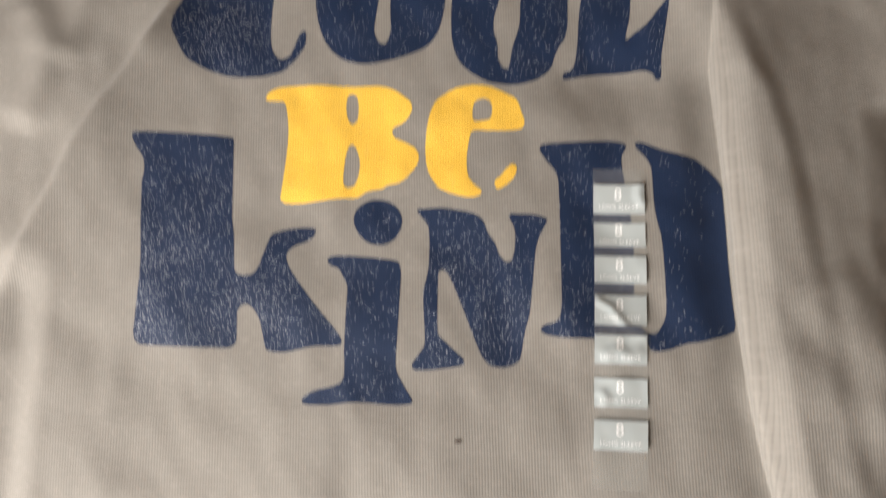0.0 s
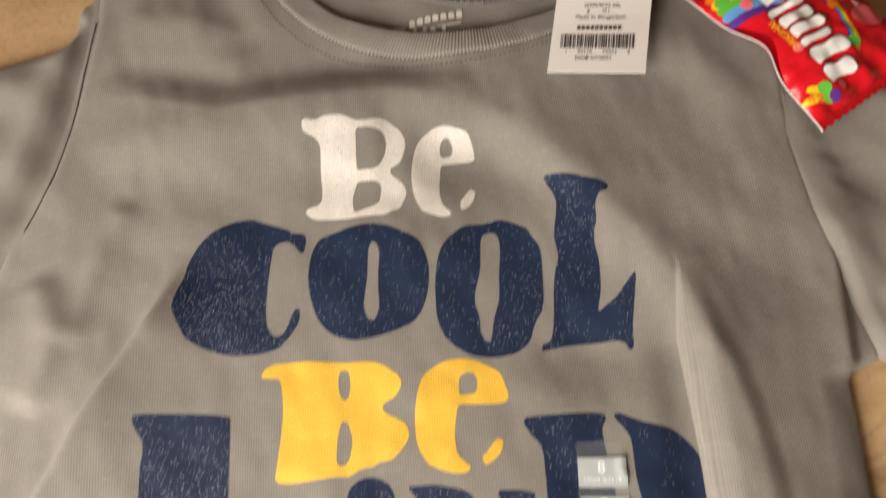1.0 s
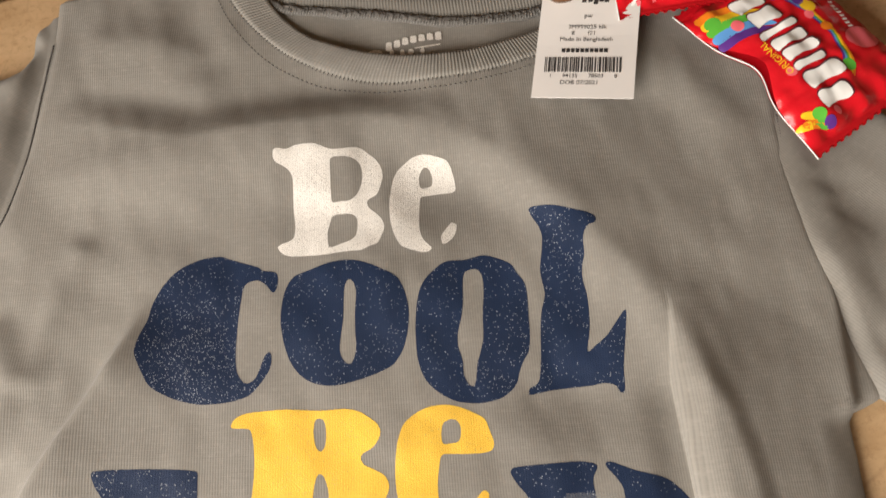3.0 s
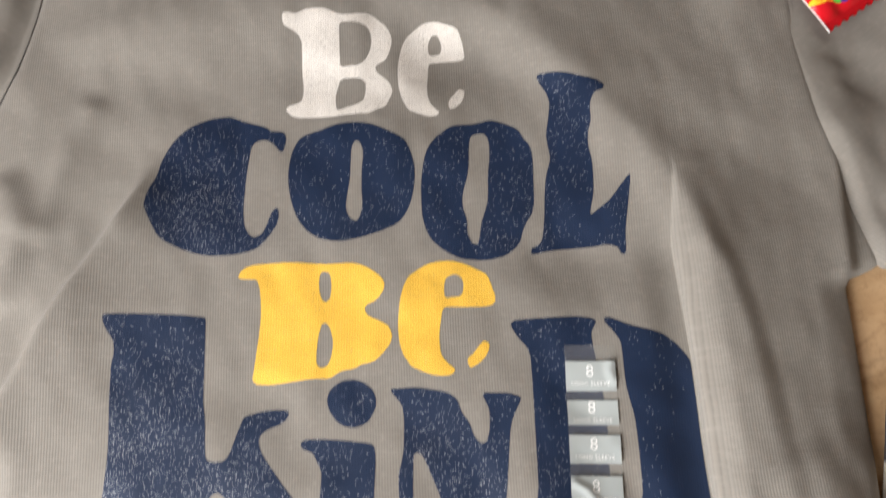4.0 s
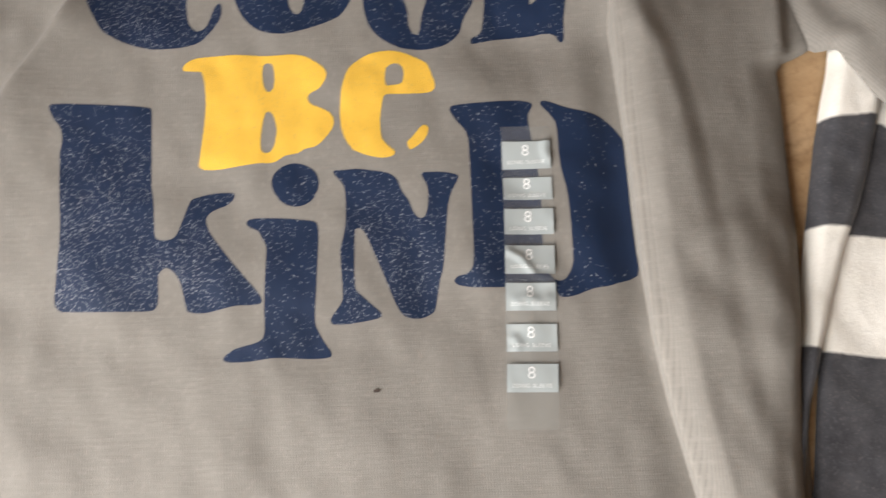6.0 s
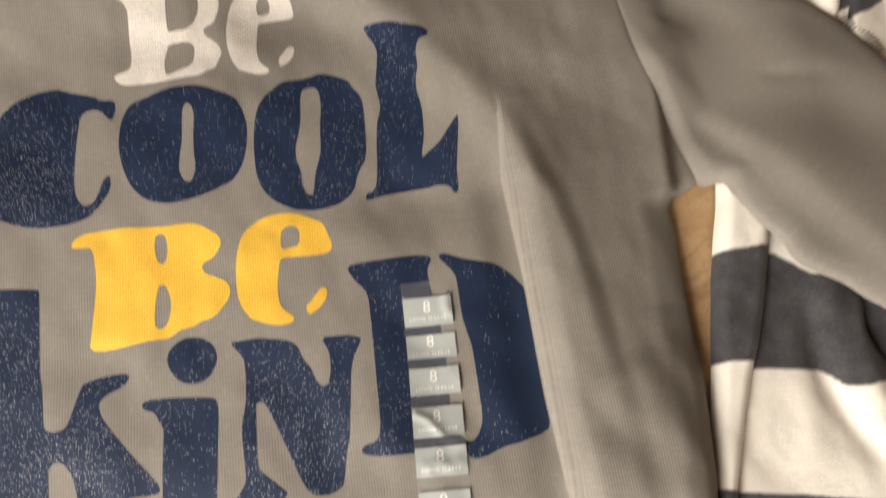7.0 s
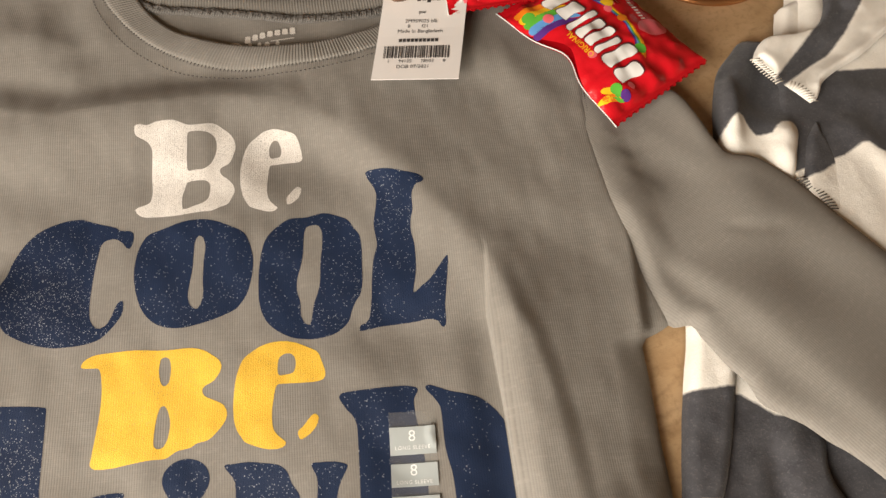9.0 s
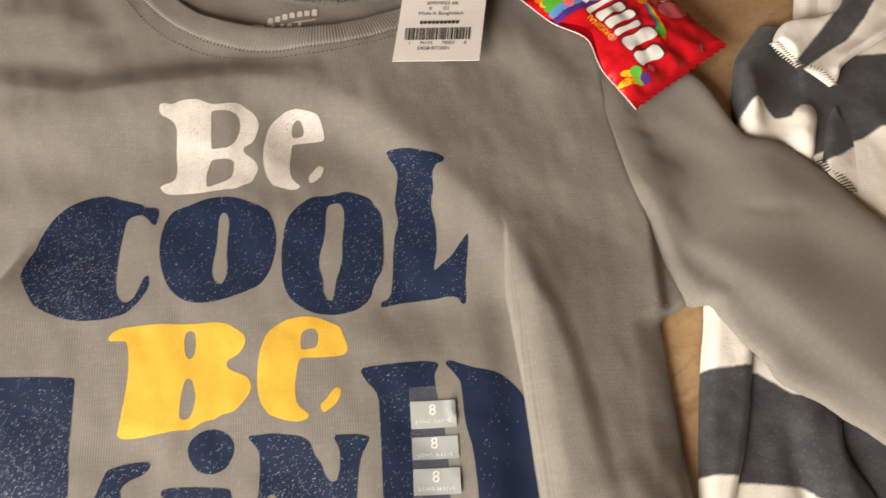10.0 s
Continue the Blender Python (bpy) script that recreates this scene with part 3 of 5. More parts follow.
def stitches(name, line, height, gap, length, radius, material, across=0.0, lift=0.2, parent=shirt):
    """A row of stitches along a line; across: each is laid across the line instead."""
    p = resample(line, 2000)
    run = np.r_[0, np.cumsum(np.linalg.norm(np.diff(p, axis=0), axis=1))]
    pieces = []
    for s in np.arange(gap, run[-1] - gap, gap):
        c = np.array([np.interp(s, run, p[:, k]) for k in (0, 1)])
        t = np.array([np.interp(s + 1, run, p[:, k]) - np.interp(s - 1, run, p[:, k]) for k in (0, 1)])
        t /= np.linalg.norm(t)
        if across:
            t = np.array([-t[1], t[0]]) * across + t * 0.25
            t /= np.linalg.norm(t)
        a, b = c - t * length / 2, c + t * length / 2
        h = [float(height(*q)) + lift for q in (a, c, b)]
        pieces.append(tube([(*a, h[0] - radius), (*c, h[1] + radius * 0.6), (*b, h[2] - radius)], radius, 5))
    return part(name, joined(pieces), material, parent)


stitches("neck_stitching", NECK_STITCH, body_height, 2.6, 1.7, 0.32, SEAM_THREAD, lift=0.0)
stitches("band_stitching", [(x, y) for x, y in NECK_OUTER], lambda x, y: min(float(front_height(x, y)), 11), 2.2, 1.6, 0.2, SEAM_THREAD, across=1, lift=0.5)

# bulky overlocked seam inside the back of the neck
SEAM_CLOTH = plain("dark_grey_overlock", (0.15, 0.14, 0.128), 0.9, vary=0.3, scale=900.0, bump_scale=1200.0, bump_depth=0.0008)
p = resample([(x, y + 1.5) for x, y in BACK_LOW], 300)
sag = np.array([noise.noise((x / 11.0, y / 11.0, 2.0)) for x, y in p])
low = p - np.c_[0 * sag, 6.4 + 1.2 * sag]
s = np.linspace(0, 1, 14)[None, :]
gx = p[:, :1] * (1 - s) + low[:, :1] * s
gy = p[:, 1:] * (1 - s) + low[:, 1:] * s
z = 6.6 + 2.2 * np.sqrt(np.clip(1 - (2 * s - 1) ** 2, 0, 1)) + 0.45 * rumple(gx, gy, 1.6, 1.4) + 0.3 * rumple(gx, gy, 4, 3)
part("neck_seam", grid_mesh(np.dstack([gx, gy, z])), SEAM_CLOTH, shirt, "bulky overlocked seam inside the neck")
stitches("neck_seam_thread", [(x, y - 2.9) for x, y in BACK_LOW[1:-1]], lambda x, y: 8.5 + 0.4 * math.sin(x * 1.7), 1.5, 4.6, 0.26, THREAD, across=1)
stitches("neck_seam_thread", [(x, y - 0.6) for x, y in BACK_LOW[1:-1]], lambda x, y: 8.3, 1.9, 1.6, 0.28, SEAM_THREAD)

# sleeves


def sleeve(name, upper, lower, base, edge_z, folds, nu=120, nv=70, turn=0.0):
    g = patch(upper, lower, nu, nv)
    x, y = g[..., 0], g[..., 1]
    width = np.linalg.norm(g[:, -1] - g[:, 0], axis=1)[:, None]
    s = np.linspace(0, 1, nv)[None, :]
    d = np.minimum(s, 1 - s) * width
    h = base(x, y) + folds(x, y)
    e = edge_z(x, y)
    z = e + np.maximum(h - e, 0.5) * rim_drop(d, 11)
    c, q = math.cos(radians(turn)), math.sin(radians(turn))
    uv = np.stack([c * x + q * y, c * y - q * x], -1)
    return part(name, grid_mesh(np.dstack([g, z]), uv), JERSEY, shirt)


def on_fleece(x, y):
    return 1 - (1 - smooth(198, 220, x) * smooth(130, 85, y)) * (1 - smooth(208, 262, x))


UPPER_R = [(179, 240), (214, 243), (237, 228), (252, 186), (268, 180), (286, 163), (302, 140), (318, 119), (350, 80), (400, 20)]
LOWER_R = [(179.5, 202), (184, 168), (191.5, 134), (199, 103), (204, 92), (212, 90.5), (215, 83), (223, 68.5), (230, 60), (234, 50), (242, 44), (251, 38.5), (260, 30), (268, 24), (282, 9), (320, -50)]
sleeve("sleeve", UPPER_R, LOWER_R, lambda x, y: 6.5 + (np.maximum(9.0, front_height(x, y) - 1.6) - 6.5) * smooth(right_seam(y) + 20, right_seam(y) + 2, x) + 9 * on_fleece(x, y), lambda x, y: np.maximum(2.0 + 9.5 * on_fleece(x, y), (front_height(x, y) - 2.2) * smooth(right_seam(y) + 9, right_seam(y) + 3, x) * smooth(94, 100, y)),
       lambda x, y: 4.2 * ridge([(186, 172), (212, 133), (234, 105), (258, 74), (286, 38), (320, 0)], x, y, 26, 13, 0.1)
              + 0.4 * ridge([(187, 207), (198, 201), (212, 203)], x, y, 3, 5, 0.3) + 0.4 * ridge([(189, 193), (204, 187), (222, 193)], x, y, 3, 5, 0.3) + 0.45 * ridge([(191, 181), (206, 173), (218, 160)], x, y, 4, 4, 0.3)
       + 1.5 * ridge([(232, 178), (262, 150), (300, 118), (340, 70)], x, y, 14, 16, 0.3)
       + 1.0 * ridge([(205, 215), (225, 190), (250, 165)], x, y, 9, 9, 0.3)
       - 0.7 * ridge([(236, 140), (256, 137), (275, 137)], x, y, 3, 4, 0.3)
       + 1.2 * ridge([(196, 200), (200, 172), (212, 150)], x, y, 7, 8, 0.3)
       - 1.5 * ridge([(200, 125), (212, 112), (222, 92)], x, y, 6, 8, 0.3)
       + 0.6 * np.sin(x / 13 + y / 19) * np.sin(y / 15 - x / 29), turn=38)
UPPER_L = [(-177, 322), (-196, 314), (-201, 288), (-224, 281), (-280, 264), (-350, 235)]
LOWER_L = [(-175, 300), (-179, 246), (-184, 204), (-199, 168), (-220, 130), (-240, 96), (-320, 60)]


def off_seam(x, y):
    """0 under the front's edge, 1 away from it."""
    return smooth(left_seam(y) - 2, left_seam(y) - 13, x)


sleeve("sleeve", UPPER_L, LOWER_L, lambda x, y: 9 * off_seam(x, y) + (front_height(x, y) - 3.0) * (1 - off_seam(x, y)),
       lambda x, y: np.maximum(1.0, (front_height(x, y) - 3.0) * smooth(left_seam(y) - 9, left_seam(y) - 3, x) * smooth(160, 168, y)),
       lambda x, y: off_seam(x, y) * (4 * ridge([(-196, 300), (-206, 250), (-214, 200), (-234, 150)], x, y, 8, 10, 0.2)
       - 3 * ridge([(-190, 305), (-198, 296), (-209, 290)], x, y, 5, 5, 0.3)
       + 3 * ridge([(-204, 270), (-239, 255), (-300, 240)], x, y, 12, 10, 0.25)
       + 0.8 * np.sin(x / 9 + y / 15) * np.sin(y / 11)), turn=-40)
stitches("sleeve_seam", [(183.5, 232), (183.5, 205), (185, 185), (188, 166), (195.5, 132), (202.5, 101), (204.5, 93)], lambda x, y: float(front_height(x, y)) - 1.0, 1.6, 2.2, 0.42, SEAM_THREAD, lift=0.2)
stitches("sleeve_seam", [(-184.5, 300), (-188, 246), (-194, 203), (-206, 172)], lambda x, y: float(front_height(x, y)) - 1.0, 1.6, 2.2, 0.42, SEAM_THREAD, lift=0.3)

# printed letters
GLYPHS = {}
# white_b
white_b_outline = [(-27.9, 24.8), (-26.0, 26.2), (-21.7, 25.5), (-17.1, 27.4), (-12.1, 27.8), (-7.4, 27.6), (-3.9, 26.1), (0.2, 24.5), (5.6, 24.6), (12.4, 25.3), (15.6, 24.1), (18.5, 21.6), (21.8, 18.8), (24.2, 14.8), (25.2, 10.6), (24.6, 6.5), (22.3, 0.3), (18.2, -2.3), (17.4, -4.0), (18.7, -7.0), (21.9, -9.8), (24.5, -13.1), (25.5, -16.9), (24.4, -20.3), (22.3, -24.6), (18.6, -26.2), (14.4, -28.0), (9.4, -28.0), (4.1, -28.4), (-2.6, -29.1), (-9.2, -29.2), (-18.5, -29.0), (-22.5, -27.6), (-25.0, -24.3), (-23.5, -22.7), (-19.3, -21.1), (-17.5, -19.2), (-17.1, -13.9), (-18.1, -3.7), (-18.3, 9.0), (-19.4, 13.2), (-21.8, 16.2), (-27.1, 19.6)]
white_b_hole = [(0.1, 19.6), (4.2, 20.5), (8.8, 20.1), (12.8, 18.1), (14.9, 14.5), (15.4, 9.2), (14.3, 4.2), (12.1, -0.1), (8.6, -2.5), (4.8, -2.5), (1.0, -2.8), (0.3, 1.9), (0.0, 10.6)]
white_b_lower_hole = [(0.9, -9.9), (5.2, -9.0), (10.1, -9.4), (12.5, -11.8), (12.7, -16.4), (11.7, -20.7), (8.5, -22.9), (4.8, -24.1), (0.0, -25.6), (-1.3, -22.9), (-1.4, -17.9), (-0.4, -13.5)]
GLYPHS["white_b"] = ((-35, 201), [white_b_outline, white_b_hole, white_b_lower_hole])
# white_e
white_e_outline = [(-7.9, 20.8), (-4.0, 23.7), (1.0, 24.9), (6.4, 23.8), (11.8, 21.7), (13.6, 19.7), (15.0, 15.5), (16.1, 9.3), (16.0, 6.7), (13.7, 5.4), (8.3, 5.0), (2.9, 4.3), (-0.9, 3.1), (-1.7, -4.3), (-1.9, -13.3), (-0.5, -18.6), (2.6, -22.2), (3.6, -23.4), (2.3, -24.8), (-0.6, -25.3), (-4.5, -24.4), (-9.2, -22.6), (-11.0, -21.4), (-13.5, -16.8), (-15.3, -10.3), (-15.9, -2.2), (-15.3, 5.8), (-13.8, 12.6), (-11.5, 17.4)]
white_e_hole = [(-0.4, 16.5), (1.3, 18.4), (3.4, 18.0), (4.9, 14.4), (5.1, 11.5), (4.4, 9.3), (2.2, 8.5), (-0.7, 8.5), (-1.4, 13.2)]
GLYPHS["white_e"] = ((9, 196), [white_e_outline, white_e_hole])
# white_tail
white_tail_outline = [(-3.7, -1.2), (-1.8, 1.7), (1.0, 5.3), (2.6, 5.2), (3.7, 4.0), (3.0, 0.1), (1.5, -2.6), (-1.5, -5.2), (-3.3, -5.5), (-3.8, -3.7)]
GLYPHS["white_tail"] = ((21, 180), [white_tail_outline])
# c
c_outline = [(-5.1, 34.0), (-1.0, 32.6), (4.5, 30.5), (10.0, 28.6), (13.3, 27.3), (15.2, 25.7), (18.7, 25.2), (21.3, 24.5), (22.5, 22.2), (22.4, 18.0), (21.3, 14.9), (19.7, 15.3), (17.4, 18.2), (14.7, 20.4), (11.7, 21.1), (7.8, 19.7), (6.2, 16.2), (4.9, 2.0), (4.6, -7.3), (4.7, -15.2), (5.9, -21.8), (8.6, -26.0), (11.1, -26.6), (14.3, -24.2), (17.7, -15.1), (19.7, -13.1), (20.8, -14.7), (20.7, -19.4), (18.6, -23.9), (14.1, -29.8), (10.4, -32.6), (4.3, -34.4), (-3.0, -35.1), (-10.6, -35.0), (-19.5, -32.8), (-25.9, -30.0), (-31.7, -26.3), (-34.8, -21.6), (-39.4, -12.0), (-39.5, -7.0), (-38.6, -2.3), (-36.4, 4.6), (-35.4, 12.0), (-31.6, 20.3), (-26.8, 26.2), (-20.7, 30.6), (-13.0, 33.5)]
GLYPHS["c"] = ((-82, 140), [c_outline])
# o_first
o_first_outline = [(1.9, 28.4), (9.0, 26.8), (16.8, 23.2), (23.7, 19.1), (26.5, 14.1), (28.4, 7.2), (28.9, 0.5), (28.0, -7.3), (25.8, -15.0), (21.6, -21.2), (16.6, -24.0), (9.9, -26.5), (2.4, -28.5), (-5.0, -29.7), (-12.5, -28.6), (-18.9, -25.2), (-24.1, -19.0), (-27.3, -11.1), (-29.0, -3.2), (-29.5, 3.5), (-28.8, 11.7), (-27.2, 17.3), (-23.9, 22.1), (-16.1, 25.0), (-6.8, 27.9)]
o_first_hole = [(-0.1, 16.2), (1.7, 18.8), (3.8, 17.3), (5.1, 12.4), (4.5, 4.3), (4.5, -6.2), (4.9, -12.7), (3.9, -17.8), (1.9, -20.3), (-0.8, -18.5), (-2.4, -14.2), (-2.1, -8.5), (-0.9, 0.7), (-0.6, 10.0)]
GLYPHS["o_first"] = ((-28, 140), [o_first_outline, o_first_hole])
# o_second
o_second_outline = [(5.5, 34.4), (11.1, 32.7), (17.4, 29.4), (20.2, 24.7), (23.2, 19.8), (24.0, 13.1), (23.8, 3.7), (23.6, -5.5), (22.4, -11.9), (19.8, -16.1), (17.8, -20.5), (16.2, -25.5), (13.0, -29.1), (8.4, -31.9), (1.0, -33.4), (-5.1, -33.1), (-11.1, -31.9), (-17.1, -28.6), (-21.9, -24.3), (-25.0, -19.2), (-26.8, -12.2), (-27.3, -3.1), (-27.1, 6.1), (-25.8, 15.4), (-23.5, 22.0), (-19.0, 27.6), (-12.3, 32.2), (-3.2, 32.7), (1.6, 33.9)]
o_second_hole = [(-4.0, 26.2), (-0.8, 27.7), (2.3, 27.3), (4.1, 23.8), (4.3, 16.9), (3.2, 6.0), (2.8, -4.5), (1.2, -10.9), (-0.5, -15.9), (-1.4, -22.2), (-2.5, -25.7), (-4.7, -25.1), (-6.7, -20.8), (-6.9, -14.4), (-8.6, -7.8), (-8.3, -1.4), (-6.5, 5.1), (-5.4, 11.8), (-5.1, 20.0)]
GLYPHS["o_second"] = ((31, 133), [o_second_outline, o_second_hole])
# l
l_outline = [(-17.1, 44.2), (-15.2, 45.3), (-8.8, 44.9), (-2.6, 43.3), (3.5, 41.1), (9.5, 39.3), (12.4, 37.4), (13.0, 35.6), (11.6, 34.0), (9.2, 33.3), (7.0, 30.3), (6.2, 26.5), (6.2, 19.9), (4.8, 14.8), (4.5, 8.2), (5.7, 1.5), (5.8, -7.6), (5.1, -15.3), (3.4, -24.1), (7.0, -21.8), (12.3, -17.8), (17.4, -11.5), (21.5, -6.9), (21.6, -11.2), (18.5, -31.1), (18.2, -39.6), (17.4, -42.6), (15.7, -42.2), (14.1, -39.4), (9.3, -38.2), (4.4, -38.9), (-12.9, -40.1), (-21.7, -41.6), (-23.9, -41.5), (-23.3, -39.0), (-20.2, -37.4), (-18.5, -34.3), (-17.2, -24.3), (-16.5, -14.1), (-15.3, -5.1), (-13.1, 2.8), (-13.9, 9.7), (-14.2, 15.1), (-12.8, 23.3), (-12.0, 30.3), (-13.1, 35.4), (-15.6, 40.1)]
GLYPHS["l"] = ((76, 144), [l_outline])
# yellow_b
yellow_b_outline = [(-37.6, 19.5), (-36.6, 22.6), (-32.5, 25.0), (-26.4, 25.7), (-14.0, 26.1), (0.8, 24.9), (11.9, 25.1), (18.1, 23.6), (23.0, 20.4), (25.9, 17.9), (27.1, 14.9), (26.3, 11.8), (23.6, 8.3), (19.7, 6.2), (18.5, 4.3), (19.9, 1.4), (24.0, -0.7), (28.1, -3.0), (29.9, -5.6), (30.4, -8.5), (29.2, -11.9), (25.6, -16.3), (22.2, -18.9), (17.5, -19.8), (14.4, -21.5), (8.6, -22.6), (3.9, -25.3), (-3.1, -25.5), (-10.1, -26.3), (-19.6, -27.5), (-26.6, -27.4), (-29.1, -25.6), (-28.9, -22.4), (-28.1, -14.0), (-27.3, -6.0), (-26.9, 3.4), (-27.5, 10.6), (-28.4, 15.5), (-29.8, 18.4), (-33.5, 18.9)]
yellow_b_hole = [(-1.1, 20.9), (0.9, 21.5), (2.8, 20.2), (3.6, 15.3), (3.1, 9.8), (1.2, 7.7), (-0.7, 9.5), (-1.8, 14.3), (-1.8, 18.0)]
yellow_b_lower_hole = [(-0.0, -2.2), (1.9, -1.8), (3.6, -4.5), (4.9, -10.1), (4.2, -16.5), (2.6, -19.9), (0.1, -20.9), (-1.8, -19.2), (-2.0, -14.0), (-1.4, -7.1)]
GLYPHS["yellow_b"] = ((-40, 75), [yellow_b_outline, yellow_b_hole, yellow_b_lower_hole])
# yellow_e
yellow_e_outline = [(-15.1, 17.9), (-11.4, 21.4), (-5.7, 24.5), (1.7, 25.7), (9.0, 24.6), (16.1, 21.4), (20.1, 18.7), (22.2, 13.0), (23.4, 8.9), (22.5, 5.9), (18.9, 4.8), (11.7, 4.7), (4.5, 5.0), (0.9, 4.4), (-0.5, -1.4), (-1.2, -8.3), (-0.5, -15.3), (1.7, -18.7), (5.1, -21.8), (4.5, -23.6), (1.5, -24.6), (-2.5, -24.4), (-7.1, -23.1), (-12.9, -20.4), (-14.7, -18.1), (-16.7, -15.0), (-18.3, -9.9), (-18.9, -2.9), (-18.5, 5.3), (-17.4, 11.7)]
yellow_e_hole = [(2.1, 17.5), (5.1, 19.3), (8.0, 18.7), (9.6, 16.0), (9.4, 11.9), (8.1, 9.8), (4.7, 9.3), (1.8, 9.4), (1.2, 12.8)]
GLYPHS["yellow_e"] = ((12, 74), [yellow_e_outline, yellow_e_hole])
# yellow_tail
yellow_tail_outline = [(-4.4, -2.0), (-1.9, 0.6), (1.8, 5.0), (3.5, 5.6), (5.0, 4.0), (4.1, 0.4), (1.4, -2.9), (-1.8, -5.0), (-3.4, -5.2)]
GLYPHS["yellow_tail"] = ((27, 58), [yellow_tail_outline])
# k
k_outline = [(-50.6, 58.6), (-24.3, 58.5), (-8.7, 57.0), (-7.8, 54.9), (-6.5, 21.3), (-5.0, 13.5), (-3.7, -1.5), (-1.6, -3.5), (3.3, -3.5), (6.0, -0.9), (10.7, 13.5), (13.7, 15.1), (19.7, 16.5), (25.8, 16.8), (29.6, 16.3), (29.3, 13.5), (26.3, 10.9), (21.6, 9.0), (18.6, 6.4), (18.2, 3.3), (20.6, -2.0), (30.8, -15.3), (41.2, -27.4), (43.3, -30.9), (42.6, -32.6), (39.1, -33.1), (32.0, -33.2), (20.0, -35.6), (14.0, -35.4), (11.5, -34.2), (8.5, -23.4), (6.0, -18.6), (2.9, -16.0), (0.5, -16.2), (-1.5, -19.2), (-1.1, -30.7), (-3.0, -33.6), (-8.9, -34.0), (-41.6, -32.9), (-44.6, -30.8), (-45.4, -26.5), (-44.2, -4.8), (-44.5, 10.0), (-46.1, 35.8), (-45.3, 42.4), (-46.2, 47.7), (-49.7, 52.9)]
GLYPHS["k"] = ((-83, 20), [k_outline])
# i_dot
i_dot_outline = [(-1.0, 9.8), (4.3, 8.5), (8.1, 5.4), (9.8, 0.8), (9.0, -3.5), (6.2, -7.9), (1.0, -10.0), (-4.7, -8.7), (-8.6, -4.9), (-10.8, 0.2), (-10.1, 4.9), (-6.3, 8.5)]
GLYPHS["i_dot"] = ((-26, 39), [i_dot_outline])
# i
i_outline = [(-15.5, 32.8), (-13.9, 34.3), (-9.5, 34.6), (0.4, 34.0), (8.9, 33.0), (14.5, 31.8), (15.7, 27.9), (15.7, 21.6), (15.4, 11.8), (15.1, 2.1), (14.6, -8.5), (15.1, -13.1), (18.2, -18.9), (21.4, -23.9), (21.2, -25.6), (17.3, -26.3), (10.4, -26.2), (3.5, -25.6), (-3.4, -25.5), (-11.6, -26.5), (-19.8, -26.6), (-23.0, -25.7), (-22.4, -23.6), (-17.9, -21.0), (-10.9, -19.3), (-7.4, -17.7), (-6.2, -14.6), (-6.6, -5.2), (-6.6, 4.3), (-6.4, 14.0), (-6.4, 21.5), (-8.2, 25.2), (-10.4, 29.0), (-14.2, 30.8)]
GLYPHS["i"] = ((-32, -10), [i_outline])
# n
n_outline = [(-25.0, 30.9), (-20.6, 31.6), (-14.4, 31.8), (-7.1, 30.7), (-0.9, 29.2), (2.8, 26.1), (4.7, 21.1), (7.7, 16.6), (9.4, 11.7), (11.8, 8.9), (14.2, 9.2), (15.6, 13.1), (16.1, 18.6), (15.6, 23.1), (13.4, 28.3), (17.2, 28.8), (23.3, 28.6), (28.1, 27.4), (29.3, 26.1), (25.7, 18.6), (24.2, 12.4), (21.7, -11.9), (19.8, -19.0), (17.5, -30.8), (14.5, -33.2), (10.6, -34.2), (5.9, -33.5), (3.1, -31.0), (0.7, -26.3), (-5.8, -9.7), (-11.3, 3.2), (-13.8, 5.4), (-15.6, 4.2), (-15.6, -20.2), (-13.7, -23.0), (-9.4, -27.0), (-4.6, -32.8), (-16.2, -35.2), (-23.2, -35.6), (-25.5, -34.9), (-25.6, -32.6), (-21.1, -25.9), (-20.8, -20.7), (-21.8, -3.8), (-20.4, 2.4), (-19.6, 8.6), (-20.1, 23.7)]
GLYPHS["n"] = ((15, 13), [n_outline])
# d
d_outline = [(-35.5, 42.1), (-33.8, 44.2), (-6.8, 45.4), (-0.7, 44.4), (0.8, 42.8), (-1.3, 38.4), (-1.2, 33.1), (1.3, 14.1), (2.1, 1.6), (1.7, -17.9), (2.3, -28.8), (4.4, -33.5), (7.4, -35.4), (10.2, -34.6), (12.7, -31.0), (14.0, -26.3), (13.6, 1.5), (11.2, 15.2), (10.6, 33.1), (8.1, 38.2), (4.9, 42.3), (4.5, 44.2), (6.7, 44.7), (16.1, 40.8), (28.3, 37.3), (34.4, 32.5), (39.0, 26.2), (40.1, 21.0), (42.4, -31.6), (29.8, -37.9), (21.6, -39.2), (14.5, -41.7), (9.9, -42.4), (7.2, -41.7), (5.4, -38.2), (0.9, -36.7), (-14.3, -37.4), (-27.1, -37.1), (-34.0, -35.9), (-36.1, -34.0), (-34.5, -32.1), (-30.5, -31.0), (-28.2, -28.2), (-27.5, -21.0), (-27.8, 27.9), (-29.5, 33.0), (-32.6, 36.8)]
GLYPHS["d"] = ((77, 28), [d_outline])
PRINTED = (("white_b", WHITE_INK), ("white_e", WHITE_INK), ("white_tail", WHITE_INK), ("c", NAVY), ("o_first", NAVY), ("o_second", NAVY), ("l", NAVY),
           ("yellow_b", YELLOW), ("yellow_e", YELLOW), ("yellow_tail", YELLOW), ("k", NAVY), ("i_dot", NAVY), ("i", NAVY), ("n", NAVY), ("d", NAVY))
INK_WORDS = {NAVY.name: "navy printed letter, cracked with wear and specked with painted glints", YELLOW.name: "yellow printed letter", WHITE_INK.name: "white printed letter, speckled with wear"}
